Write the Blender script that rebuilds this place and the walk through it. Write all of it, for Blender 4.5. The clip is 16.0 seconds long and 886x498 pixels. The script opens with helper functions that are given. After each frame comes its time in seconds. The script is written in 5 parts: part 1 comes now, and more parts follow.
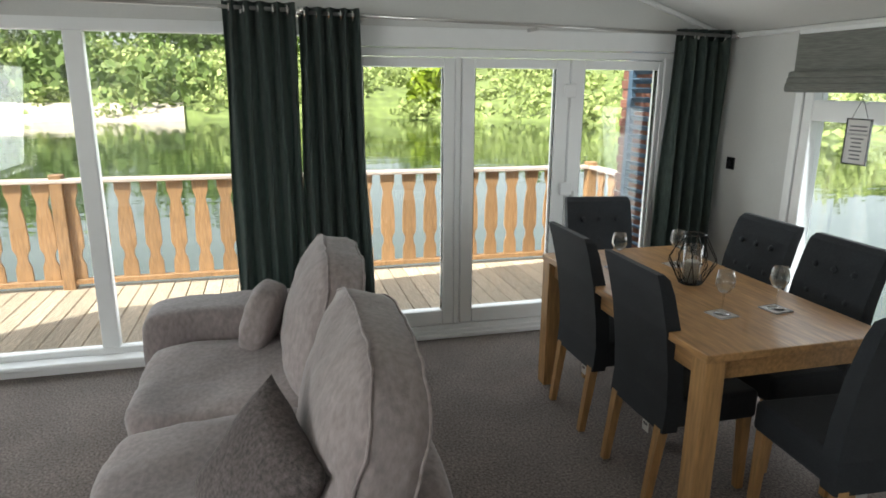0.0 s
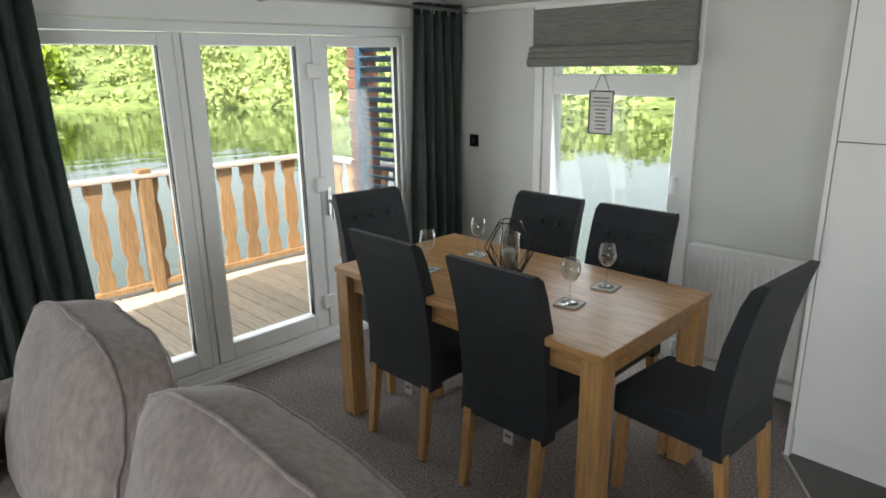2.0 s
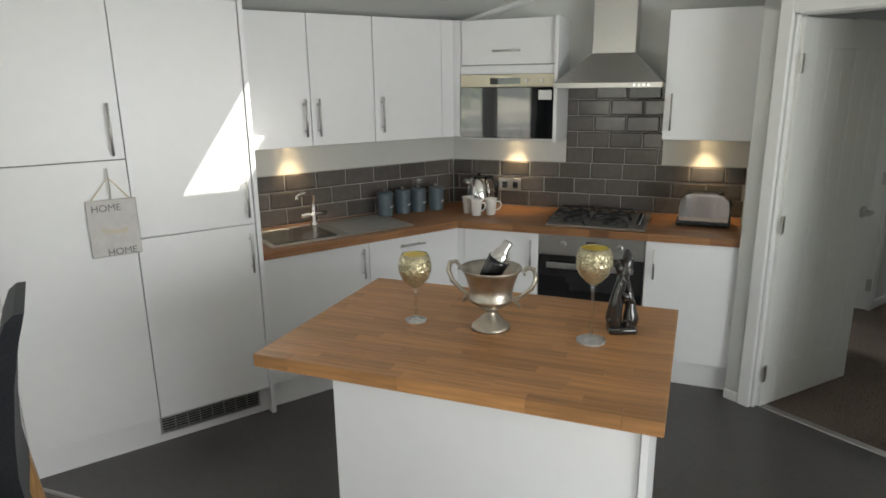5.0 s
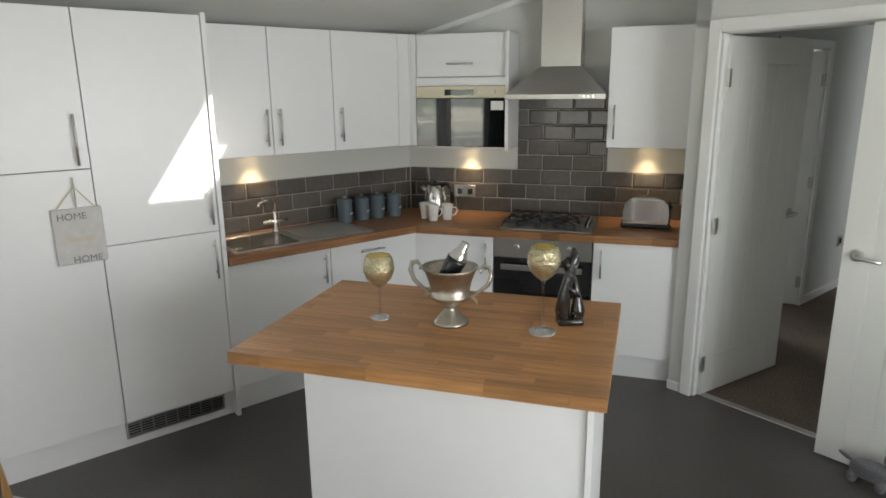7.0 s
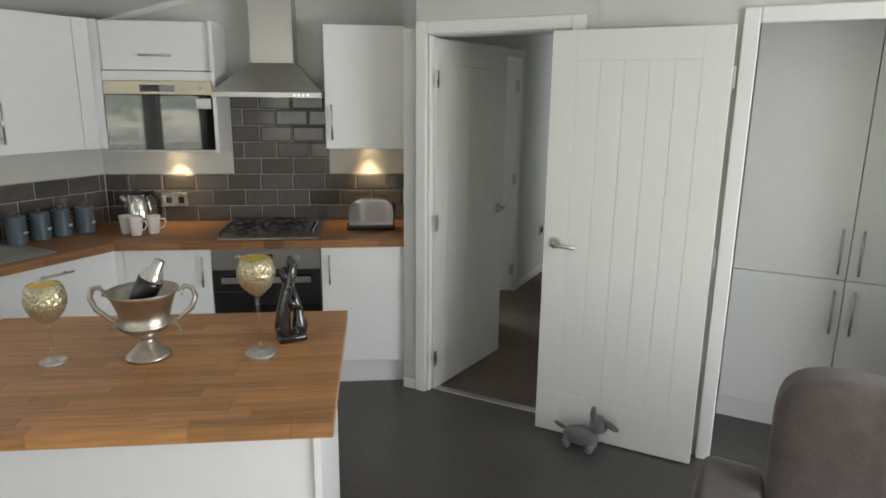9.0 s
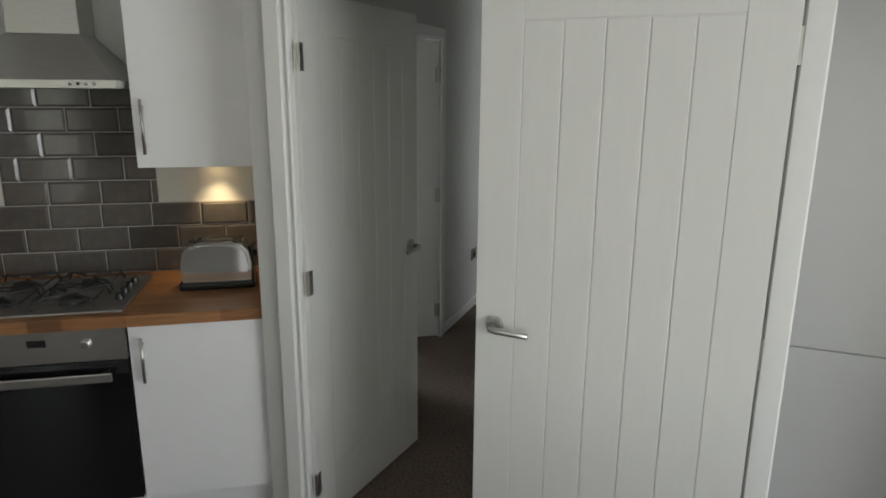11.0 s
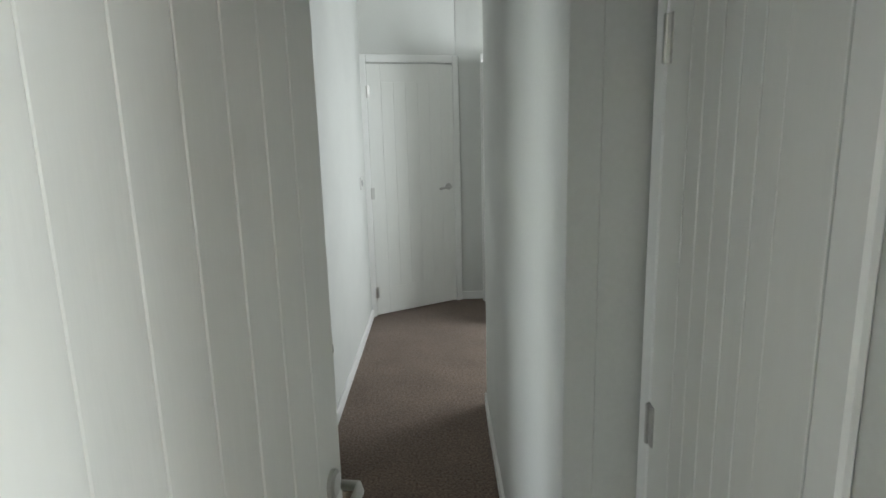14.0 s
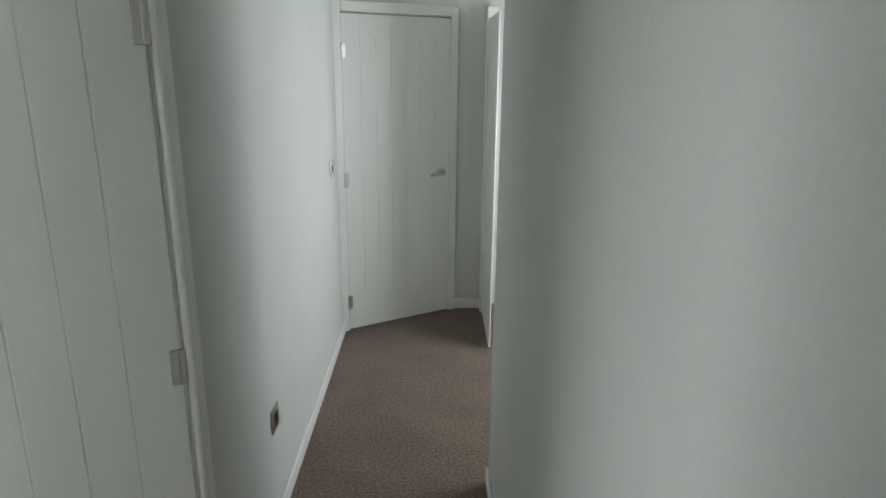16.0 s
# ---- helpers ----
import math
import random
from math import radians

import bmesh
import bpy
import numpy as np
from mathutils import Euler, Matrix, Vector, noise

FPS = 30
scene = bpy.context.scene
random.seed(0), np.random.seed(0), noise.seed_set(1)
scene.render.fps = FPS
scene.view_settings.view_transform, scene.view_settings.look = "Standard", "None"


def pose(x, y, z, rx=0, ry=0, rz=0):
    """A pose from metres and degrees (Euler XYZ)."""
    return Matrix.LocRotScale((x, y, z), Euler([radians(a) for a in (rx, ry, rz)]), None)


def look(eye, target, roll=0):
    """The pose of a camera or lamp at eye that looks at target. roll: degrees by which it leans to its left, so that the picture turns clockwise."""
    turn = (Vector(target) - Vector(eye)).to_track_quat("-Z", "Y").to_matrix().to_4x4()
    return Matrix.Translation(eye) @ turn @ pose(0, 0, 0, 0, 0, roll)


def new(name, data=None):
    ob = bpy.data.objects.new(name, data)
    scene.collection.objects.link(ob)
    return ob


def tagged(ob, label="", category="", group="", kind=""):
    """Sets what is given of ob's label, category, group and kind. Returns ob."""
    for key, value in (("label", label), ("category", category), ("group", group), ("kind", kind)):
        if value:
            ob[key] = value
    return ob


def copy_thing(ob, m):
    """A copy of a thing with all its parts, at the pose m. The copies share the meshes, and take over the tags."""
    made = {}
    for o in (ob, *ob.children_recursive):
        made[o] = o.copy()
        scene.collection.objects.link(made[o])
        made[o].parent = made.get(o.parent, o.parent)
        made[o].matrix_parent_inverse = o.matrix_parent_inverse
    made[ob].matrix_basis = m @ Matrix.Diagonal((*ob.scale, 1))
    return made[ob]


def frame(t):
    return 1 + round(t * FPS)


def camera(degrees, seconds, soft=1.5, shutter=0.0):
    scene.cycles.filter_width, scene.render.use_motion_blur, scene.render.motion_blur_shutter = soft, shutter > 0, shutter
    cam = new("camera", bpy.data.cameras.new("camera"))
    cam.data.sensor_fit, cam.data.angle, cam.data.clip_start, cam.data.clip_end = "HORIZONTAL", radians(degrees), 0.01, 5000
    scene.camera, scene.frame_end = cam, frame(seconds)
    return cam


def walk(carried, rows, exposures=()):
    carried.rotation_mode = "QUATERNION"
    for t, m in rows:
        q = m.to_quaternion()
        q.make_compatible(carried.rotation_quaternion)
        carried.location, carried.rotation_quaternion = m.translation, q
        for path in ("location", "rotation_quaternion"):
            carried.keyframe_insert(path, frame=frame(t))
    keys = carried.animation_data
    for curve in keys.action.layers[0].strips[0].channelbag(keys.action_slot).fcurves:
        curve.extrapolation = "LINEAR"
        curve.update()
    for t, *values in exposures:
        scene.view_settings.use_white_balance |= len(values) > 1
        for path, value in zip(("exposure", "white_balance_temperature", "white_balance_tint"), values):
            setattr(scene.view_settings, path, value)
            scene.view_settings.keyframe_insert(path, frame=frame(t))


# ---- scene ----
cam = camera(69.1, 16.0, soft=1.7)
PATH = [
    (0, (0.009, 0.424, 1.712), (0.499, 2.299, 1.218), 0.4),
    (0.5, (-0.008, 0.648, 1.691), (0.77, 2.429, 1.221), 0.3),
    (1, (-0.104, 0.847, 1.682), (0.953, 2.468, 1.173), -1.1),
    (1.5, (-0.229, 1.053, 1.695), (1.018, 2.516, 1.143), -2.3),
    (2, (-0.259, 1.254, 1.712), (1.098, 2.615, 1.159), -0.9),
    (2.5, (-0.225, 1.448, 1.692), (1.285, 2.64, 1.146), -2.6),
    (3, (-0.281, 1.634, 1.659), (1.513, 2.352, 1.144), -1.5),
    (3.5, (-0.383, 1.718, 1.668), (1.531, 1.766, 1.09), -2.5),
    (4, (-0.455, 1.674, 1.667), (1.375, 1.114, 1.084), 1.5),
    (4.5, (-0.467, 1.777, 1.681), (1.169, 0.753, 1.155), 0.2),
    (4.7, (-0.48, 1.837, 1.692), (1.114, 0.742, 1.182), -0.8),
    (6.8, (-0.621, 2.021, 1.722), (0.931, 0.853, 1.245), -0.7),
    (7, (-0.621, 2.017, 1.719), (0.88, 0.784, 1.242), -0.6),
    (7.5, (-0.626, 2.017, 1.713), (0.783, 0.678, 1.242), 0.1),
    (8, (-0.62, 1.982, 1.71), (0.601, 0.464, 1.257), -0.1),
    (8.5, (-0.605, 1.943, 1.696), (0.402, 0.274, 1.248), -0.1),
    (9, (-0.561, 1.825, 1.684), (0.325, 0.093, 1.221), 0.6),
    (9.2, (-0.531, 1.727, 1.679), (0.321, -0.023, 1.22), 0.8),
    (11.3, (-0.085, 0.443, 1.655), (0.579, -1.382, 1.176), 1.4),
    (11.5, (-0.024, 0.345, 1.651), (0.64, -1.476, 1.159), 2.7),
    (12, (0.197, 0.057, 1.633), (0.808, -1.78, 1.129), 0.5),
    (12.5, (0.364, -0.204, 1.63), (0.783, -2.1, 1.151), 0.2),
    (13, (0.512, -0.474, 1.648), (0.785, -2.401, 1.188), -0.5),
    (13.5, (0.61, -0.676, 1.653), (0.768, -2.621, 1.21), 0.1),
    (14, (0.752, -0.903, 1.663), (0.772, -2.854, 1.225), -1.5),
    (14.5, (0.835, -1.124, 1.664), (0.749, -3.071, 1.218), -1.3),
    (15, (0.829, -1.393, 1.707), (0.777, -3.339, 1.247), -0.7),
    (15.2, (0.791, -1.503, 1.682), (0.748, -3.445, 1.209), -0.0),
    (15.5, (0.782, -1.665, 1.677), (0.731, -3.597, 1.162), 0.3),
    (16, (0.796, -1.935, 1.692), (0.768, -3.858, 1.142), 0.6),
]
walk(cam, [(t, look(eye, target, roll)) for t, eye, target, roll in PATH], exposures=[(0, 0.92, 6350, 8), (2.5, 1.08, 6400, 8), (4.5, 1.22, 6500, 8), (9.2, 1.25, 6500, 9), (11.3, 0.85, 6500, 9), (12.5, 1.05, 6600, 8), (13.0, 1.2, 6500, 7), (14.0, 2.15, 6300, 6), (14.5, 2.35, 6300, 6), (15.0, 2.25, 6300, 6), (16.0, 1.95, 6300, 6)]
)

# ---- light ----
world = bpy.data.worlds.new("sky")
scene.world = world
world.use_nodes = True
wn = world.node_tree
sky = wn.nodes.new("ShaderNodeTexSky")
sky.sky_type = "NISHITA"
sky.sun_disc = False
SUN_WAY = Vector((1.0, 0.64, -1.25)).normalized()
sky.sun_elevation = math.asin(-SUN_WAY.z)
sky.sun_rotation = math.atan2(-SUN_WAY.x, -SUN_WAY.y)
sky.dust_density = 3.0
haze = wn.nodes.new("ShaderNodeHueSaturation")  # thin summer haze
haze.inputs["Saturation"].default_value, haze.inputs["Value"].default_value = 0.35, 1.25
wn.links.new(sky.outputs[0], haze.inputs["Color"])
wn.links.new(haze.outputs[0], wn.nodes["Background"].inputs[0])
wn.nodes["Background"].inputs[1].default_value = 0.15


def lamp(name, kind, energy, m, color=(1, 1, 1), **kw):
    d = bpy.data.lights.new(name, kind)
    d.energy, d.color = energy, color
    ob = new(name, d)
    ob.matrix_world = m
    return ob


sun = lamp("sun", "SUN", 5.0, look((0, 0, 20), Vector((0, 0, 20)) + SUN_WAY), (1, 0.95, 0.86))
sun.data.angle = radians(0.5)


def window_light(name, x, y, z, toward, w, h, energy):
    ob = lamp(name, "AREA", energy, look((x, y, z), (x + toward[0], y + toward[1], z - 0.12)), (0.95, 0.98, 1.0))
    ob.data.shape, ob.data.size, ob.data.size_y = "RECTANGLE", w, h
    return ob


window_light("window_light_lake", -0.2, 4.72, 1.05, (0, -1), 5.4, 1.75, 23)
window_light("window_light_dining", 3.2, 3.25, 0.85, (-1, 0), 0.75, 1.4, 7)
# fill lamp added in an unseen opening to brighten the room from the west
window_light("fill_light_west", -3.05, 0.4, 1.3, (1, 0), 2.2, 1.2, 32)
window_light("window_light_hall", -0.75, -5.1, 1.35, (1, 0), 1.0, 1.1, 8.0)
window_light("window_light_bedroom", 3.2, -3.3, 1.4, (-1, 0), 1.3, 1.0, 16)

# ---- materials ----


def mat(name, base, rough=0.5, metal=0.0, grain=0.0, scale=40.0, bump=0.0, bump_scale=None, stretch=(1, 1, 1), big=0.0, vary=0.0, coat=0.0, spec=0.5, sheen=0.0):
    m = bpy.data.materials.new(name)
    m.use_nodes = True
    nt, N, L = m.node_tree, m.node_tree.nodes, m.node_tree.links
    b = N["Principled BSDF"]
    b.inputs["Roughness"].default_value = rough
    b.inputs["Metallic"].default_value = metal
    b.inputs["Coat Weight"].default_value = coat
    b.inputs["Specular IOR Level"].default_value = spec
    b.inputs["Sheen Weight"].default_value = sheen
    b.inputs["Base Color"].default_value = (*base, 1)
    tc = N.new("ShaderNodeTexCoord")
    mp = N.new("ShaderNodeMapping")
    mp.inputs["Scale"].default_value = stretch
    L.new(tc.outputs["Object"], mp.inputs[0])
    col = None

    def noise_tex(s, detail=4.0):
        n = N.new("ShaderNodeTexNoise")
        n.inputs["Scale"].default_value, n.inputs["Detail"].default_value = s, detail
        L.new(mp.outputs[0], n.inputs["Vector"])
        return n

    def factor(src, amount):
        nonlocal col
        mr = N.new("ShaderNodeMapRange")
        mr.inputs[1].default_value, mr.inputs[2].default_value = 0.3, 0.7
        mr.inputs[3].default_value, mr.inputs[4].default_value = 1 - amount, 1 + amount
        L.new(src, mr.inputs[0])
        mx = N.new("ShaderNodeMix")
        mx.data_type, mx.blend_type = "RGBA", "MULTIPLY"
        mx.inputs[0].default_value = 1.0
        if col is None:
            mx.inputs[6].default_value = (*base, 1)
        else:
            L.new(col, mx.inputs[6])
        L.new(mr.outputs[0], mx.inputs[7])
        col = mx.outputs[2]

    if grain:
        factor(noise_tex(scale).outputs[0], grain)
    if big:
        factor(noise_tex(max(1.5, scale / 25), 2.0).outputs[0], big)
    if vary:
        oi = N.new("ShaderNodeObjectInfo")
        mr = N.new("ShaderNodeMapRange")
        mr.inputs[3].default_value, mr.inputs[4].default_value = 0.3, 0.7
        L.new(oi.outputs["Random"], mr.inputs[0])
        factor(mr.outputs[0], vary)
    if col is not None:
        L.new(col, b.inputs["Base Color"])
    if bump:
        bn = N.new("ShaderNodeBump")
        bn.inputs["Strength"].default_value = 1.0
        bn.inputs["Distance"].default_value = bump
        L.new(noise_tex(bump_scale or scale, 3.0).outputs[0], bn.inputs["Height"])
        L.new(bn.outputs[0], b.inputs["Normal"])
    return m


def butcher_block(name, light, dark, turn):
    """Strips of joined wood: each strip and stave has its own tone."""
    m = mat(name, light, 0.38)
    N, L = m.node_tree.nodes, m.node_tree.links
    b = N["Principled BSDF"]
    tc = N.new("ShaderNodeTexCoord")
    mp = N.new("ShaderNodeMapping")
    mp.inputs["Rotation"].default_value = (0, 0, turn)
    L.new(tc.outputs["Object"], mp.inputs[0])
    br = N.new("ShaderNodeTexBrick")
    br.inputs["Scale"].default_value = 1.0
    br.inputs["Brick Width"].default_value, br.inputs["Row Height"].default_value = 0.32, 0.042
    br.inputs["Mortar Size"].default_value = 0.0006
    br.inputs["Color1"].default_value, br.inputs["Color2"].default_value = (*light, 1), (*dark, 1)
    br.inputs["Mortar"].default_value = (*[c * 0.6 for c in dark], 1)
    br.offset = 0.37
    L.new(mp.outputs[0], br.inputs["Vector"])
    st = N.new("ShaderNodeMapping")
    st.inputs["Scale"].default_value = (3, 60, 60)
    L.new(mp.outputs[0], st.inputs[0])
    n = N.new("ShaderNodeTexNoise")
    n.inputs["Scale"].default_value, n.inputs["Detail"].default_value = 1.6, 5
    L.new(st.outputs[0], n.inputs["Vector"])
    mr = N.new("ShaderNodeMapRange")
    mr.inputs[1].default_value, mr.inputs[2].default_value, mr.inputs[3].default_value, mr.inputs[4].default_value = 0.3, 0.7, 0.72, 1.25
    L.new(n.outputs[0], mr.inputs[0])
    mx = N.new("ShaderNodeMix")
    mx.data_type, mx.blend_type = "RGBA", "MULTIPLY"
    mx.inputs[0].default_value = 1
    L.new(br.outputs[0], mx.inputs[6])
    L.new(mr.outputs[0], mx.inputs[7])
    L.new(mx.outputs[2], b.inputs["Base Color"])
    return m


def glass_pane(name, tint=(1, 1, 1), falloff=4.0, least=0.045):
    m = bpy.data.materials.new(name)
    m.use_nodes = True
    N, L = m.node_tree.nodes, m.node_tree.links
    N.remove(N["Principled BSDF"])
    tr, gl, lw, fr, mx = (N.new(k) for k in ("ShaderNodeBsdfTransparent", "ShaderNodeBsdfGlossy", "ShaderNodeLayerWeight", "ShaderNodeMapRange", "ShaderNodeMixShader"))
    pw = N.new("ShaderNodeMath")
    pw.operation = "POWER"
    pw.inputs[1].default_value = falloff
    tr.inputs[0].default_value = (*tint, 1)
    gl.inputs["Roughness"].default_value = 0.01
    L.new(lw.outputs["Facing"], pw.inputs[0])
    L.new(pw.outputs[0], fr.inputs[0])
    fr.inputs[3].default_value, fr.inputs[4].default_value = least, 0.8
    L.new(fr.outputs[0], mx.inputs[0])
    L.new(tr.outputs[0], mx.inputs[1])
    L.new(gl.outputs[0], mx.inputs[2])
    L.new(mx.outputs[0], N["Material Output"].inputs[0])
    return m


def emitter(name, color, strength):
    m = mat(name, color, 0.4)
    b = m.node_tree.nodes["Principled BSDF"]
    b.inputs["Emission Color"].default_value = (*color, 1)
    b.inputs["Emission Strength"].default_value = strength
    return m


M_WALL = mat("wall_paint", (0.62, 0.625, 0.60), 0.75, grain=0.02, scale=90, bump=0.0002, bump_scale=220, big=0.02)
M_CEIL = mat("ceiling_paint", (0.74, 0.74, 0.71), 0.8, grain=0.015, scale=60, bump=0.0005, bump_scale=180)
M_TRIM = mat("white_trim", (0.8, 0.8, 0.78), 0.4, grain=0.01, scale=30)
M_UPVC = mat("white_upvc", (0.82, 0.83, 0.82), 0.28, grain=0.015, scale=12)
M_DOOR = mat("white_door_paint", (0.76, 0.76, 0.73), 0.45, grain=0.012, scale=50, bump=0.0003, bump_scale=160, stretch=(1, 1, 0.12))
M_CAB = mat("white_cabinet", (0.83, 0.83, 0.83), 0.32, grain=0.01, scale=20, bump=0.00008, bump_scale=300)
# near-black colour for shade in door gaps and behind the vent slats
M_GAP_SHADE = mat("painted_gap_shade", (0.02, 0.02, 0.02), 0.8)
M_CARPET = mat("carpet", (0.185, 0.155, 0.138), 0.95, grain=0.6, scale=85, bump=0.008, bump_scale=120, big=0.12, sheen=0.15, spec=0.1)
M_HALL = mat("hall_carpet", (0.170, 0.125, 0.098), 0.95, grain=0.55, scale=85, bump=0.008, bump_scale=120, big=0.12, sheen=0.15, spec=0.1)
M_VINYL = mat("vinyl_floor", (0.075, 0.07, 0.066), 0.36, grain=0.12, scale=60, bump=0.0003, bump_scale=240, big=0.1)
M_OAK = mat("oak", (0.42, 0.235, 0.095), 0.36, grain=0.28, scale=7, stretch=(9, 1, 9), bump=0.0003, bump_scale=30, big=0.08)
M_OAKX = mat("oak_upright", (0.44, 0.25, 0.10), 0.42, grain=0.25, scale=7, stretch=(9, 9, 1), bump=0.0003, bump_scale=30)
M_BLOCK_E = butcher_block("sink_block", (0.32, 0.155, 0.065), (0.24, 0.11, 0.045), radians(90))
M_BLOCK_H = butcher_block("hob_block", (0.32, 0.155, 0.065), (0.24, 0.11, 0.045), -radians(33))
M_STAVE = mat("island_stave", (0.42, 0.21, 0.082), 0.36, grain=0.2, scale=5, stretch=(1.2, 14, 14), vary=0.2, bump=0.0001, bump_scale=60)
M_CHAIR = mat("charcoal_fabric", (0.020, 0.023, 0.027), 0.85, grain=0.35, scale=220, bump=0.0008, bump_scale=420, big=0.12, sheen=0.1, spec=0.3)
M_SOFA = mat("taupe_chenille", (0.235, 0.198, 0.190), 0.85, grain=0.2, scale=55, bump=0.0015, bump_scale=90, stretch=(1, 0.7, 0.5), big=0.25, sheen=0.3, spec=0.2)
M_SOFA2 = mat("brown_chenille", (0.115, 0.095, 0.088), 0.9, grain=0.2, scale=300, bump=0.0015, bump_scale=420, big=0.14, sheen=0.2, spec=0.2)
M_CURTAIN = mat("grey_curtain", (0.070, 0.096, 0.084), 0.88, grain=0.22, scale=60, stretch=(1, 1, 0.3), bump=0.0008, bump_scale=500, big=0.1, sheen=0.2)
M_BLIND = mat("slate_blind", (0.17, 0.175, 0.155), 0.85, grain=0.3, scale=30, stretch=(1, 0.4, 9), bump=0.0008, bump_scale=60)
M_STEEL = mat("brushed_steel", (0.55, 0.54, 0.52), 0.3, 1.0, grain=0.05, scale=20, stretch=(1, 1, 12))
M_CHROME = mat("chrome", (0.78, 0.77, 0.75), 0.08, 1.0)
M_PEWTER = mat("pewter", (0.46, 0.42, 0.36), 0.36, 1.0, grain=0.18, scale=25, bump=0.0006, bump_scale=60)
M_BLACK = mat("black_enamel", (0.012, 0.012, 0.013), 0.25, grain=0.1, scale=40)
M_BLACKG = mat("black_glass", (0.006, 0.006, 0.007), 0.03, spec=0.9, coat=0.6)
M_IRON = mat("cast_iron", (0.02, 0.02, 0.021), 0.5, grain=0.2, scale=120, bump=0.0005)
M_TILE = mat("charcoal_tile", (0.105, 0.096, 0.088), 0.12, grain=0.10, scale=25, bump=0.0004, bump_scale=35, vary=0.22)
M_GROUT = mat("pale_grout", (0.42, 0.41, 0.39), 0.9, grain=0.1, scale=200)
M_GREYB = mat("grey_blue_enamel", (0.085, 0.115, 0.14), 0.35, grain=0.06, scale=40)
M_MUG = mat("white_china", (0.82, 0.8, 0.76), 0.15)
M_GOLD = mat("gold_crackle", (0.56, 0.50, 0.33), 0.2, 0.75, grain=0.35, scale=150)


def crackle(m, cell, depth):
    """A net of fine cracks between small cells."""
    N, L = m.node_tree.nodes, m.node_tree.links
    tc, vo, bn = N.new("ShaderNodeTexCoord"), N.new("ShaderNodeTexVoronoi"), N.new("ShaderNodeBump")
    vo.feature = "DISTANCE_TO_EDGE"
    vo.inputs["Scale"].default_value = 1 / cell
    bn.inputs["Distance"].default_value = depth
    L.new(tc.outputs["Object"], vo.inputs["Vector"])
    L.new(vo.outputs["Distance"], bn.inputs["Height"])
    L.new(bn.outputs[0], N["Principled BSDF"].inputs["Normal"])


crackle(M_GOLD, 0.011, 0.004)
M_GOLDIN = mat("gold_lining", (0.72, 0.50, 0.03), 0.3, 0.4, grain=0.4, scale=160, bump=0.001)
M_SPARK = mat("glitter", (0.6, 0.6, 0.58), 0.25, 0.7, grain=0.6, scale=260, bump=0.001)
M_GREYCAT = mat("grey_plush", (0.13, 0.13, 0.14), 0.95, grain=0.3, scale=150, bump=0.002, bump_scale=250, sheen=0.4)
M_PALE = mat("pale_plaque", (0.60, 0.58, 0.56), 0.7, grain=0.06, scale=25)
M_INK = mat("ink_grey", (0.16, 0.16, 0.17), 0.7)
M_GILT = mat("gilt_ink", (0.62, 0.52, 0.33), 0.5)
M_PAPER = mat("paper", (0.72, 0.71, 0.68), 0.8, grain=0.04, scale=80)
M_RAIL = mat("stained_pine", (0.34, 0.195, 0.09), 0.6, grain=0.3, scale=9, stretch=(8, 8, 1), bump=0.0006, bump_scale=40, vary=0.16)
M_RAILH = mat("pale_handrail", (0.55, 0.46, 0.40), 0.6, grain=0.2, scale=12, stretch=(1, 8, 8))
M_DECK = mat("deck_board", (0.54, 0.46, 0.35), 0.75, grain=0.25, scale=9, stretch=(8, 1, 8), bump=0.0015, bump_scale=60, vary=0.12)
M_SHUT = mat("blue_shutter", (0.07, 0.12, 0.18), 0.5, grain=0.1, scale=30)
M_BRICK = mat("red_brick", (0.25, 0.11, 0.075), 0.85, grain=0.25, scale=50, bump=0.002, vary=0.25)
M_GLASS = glass_pane("window_glass", (0.97, 0.98, 0.97))
M_WINE = glass_pane("clear_glass", (0.94, 0.95, 0.94), 1.7, 0.06)
M_CANDLE = mat("candle_wax", (0.80, 0.77, 0.68), 0.5)
M_LED = emitter("warm_lamp", (1.0, 0.72, 0.38), 14.0)
M_WATER = mat("lake_water", (0.030, 0.048, 0.016), 0.03, bump=0.012, bump_scale=0.9, stretch=(0.35, 1, 1), spec=1.0)
M_WATER.node_tree.nodes["Principled BSDF"].inputs["IOR"].default_value = 1.8
M_BANK = mat("grass_bank", (0.17, 0.22, 0.06), 0.95, grain=0.4, scale=1.2, big=0.3)
M_SAND = mat("pale_gravel", (0.5, 0.44, 0.34), 0.95, grain=0.2, scale=2)


def leaf_mat(name, base):
    m = mat(name, base, 0.7, spec=0.2)
    N, L = m.node_tree.nodes, m.node_tree.links
    g = N.new("ShaderNodeNewGeometry")
    hs = N.new("ShaderNodeHueSaturation")
    hs.inputs["Color"].default_value = (*base, 1)
    mr = N.new("ShaderNodeMapRange")
    mr.inputs[3].default_value, mr.inputs[4].default_value = 0.7, 1.35
    L.new(g.outputs["Random Per Island"], mr.inputs[0])
    L.new(mr.outputs[0], hs.inputs["Value"])
    L.new(hs.outputs[0], N["Principled BSDF"].inputs["Base Color"])
    return m


M_LEAF = leaf_mat("shrub_leaves", (0.30, 0.36, 0.12))
M_WOOD = leaf_mat("tree_leaves", (0.13, 0.19, 0.05))
M_YEL = leaf_mat("yellow_green_leaves", (0.22, 0.29, 0.02))

# ---- builders ----


def empty(name, x, y, z, turn=0.0):
    ob = new(name)
    ob.empty_display_size = 0.05
    ob.matrix_world = pose(x, y, z, 0, 0, turn)
    return ob


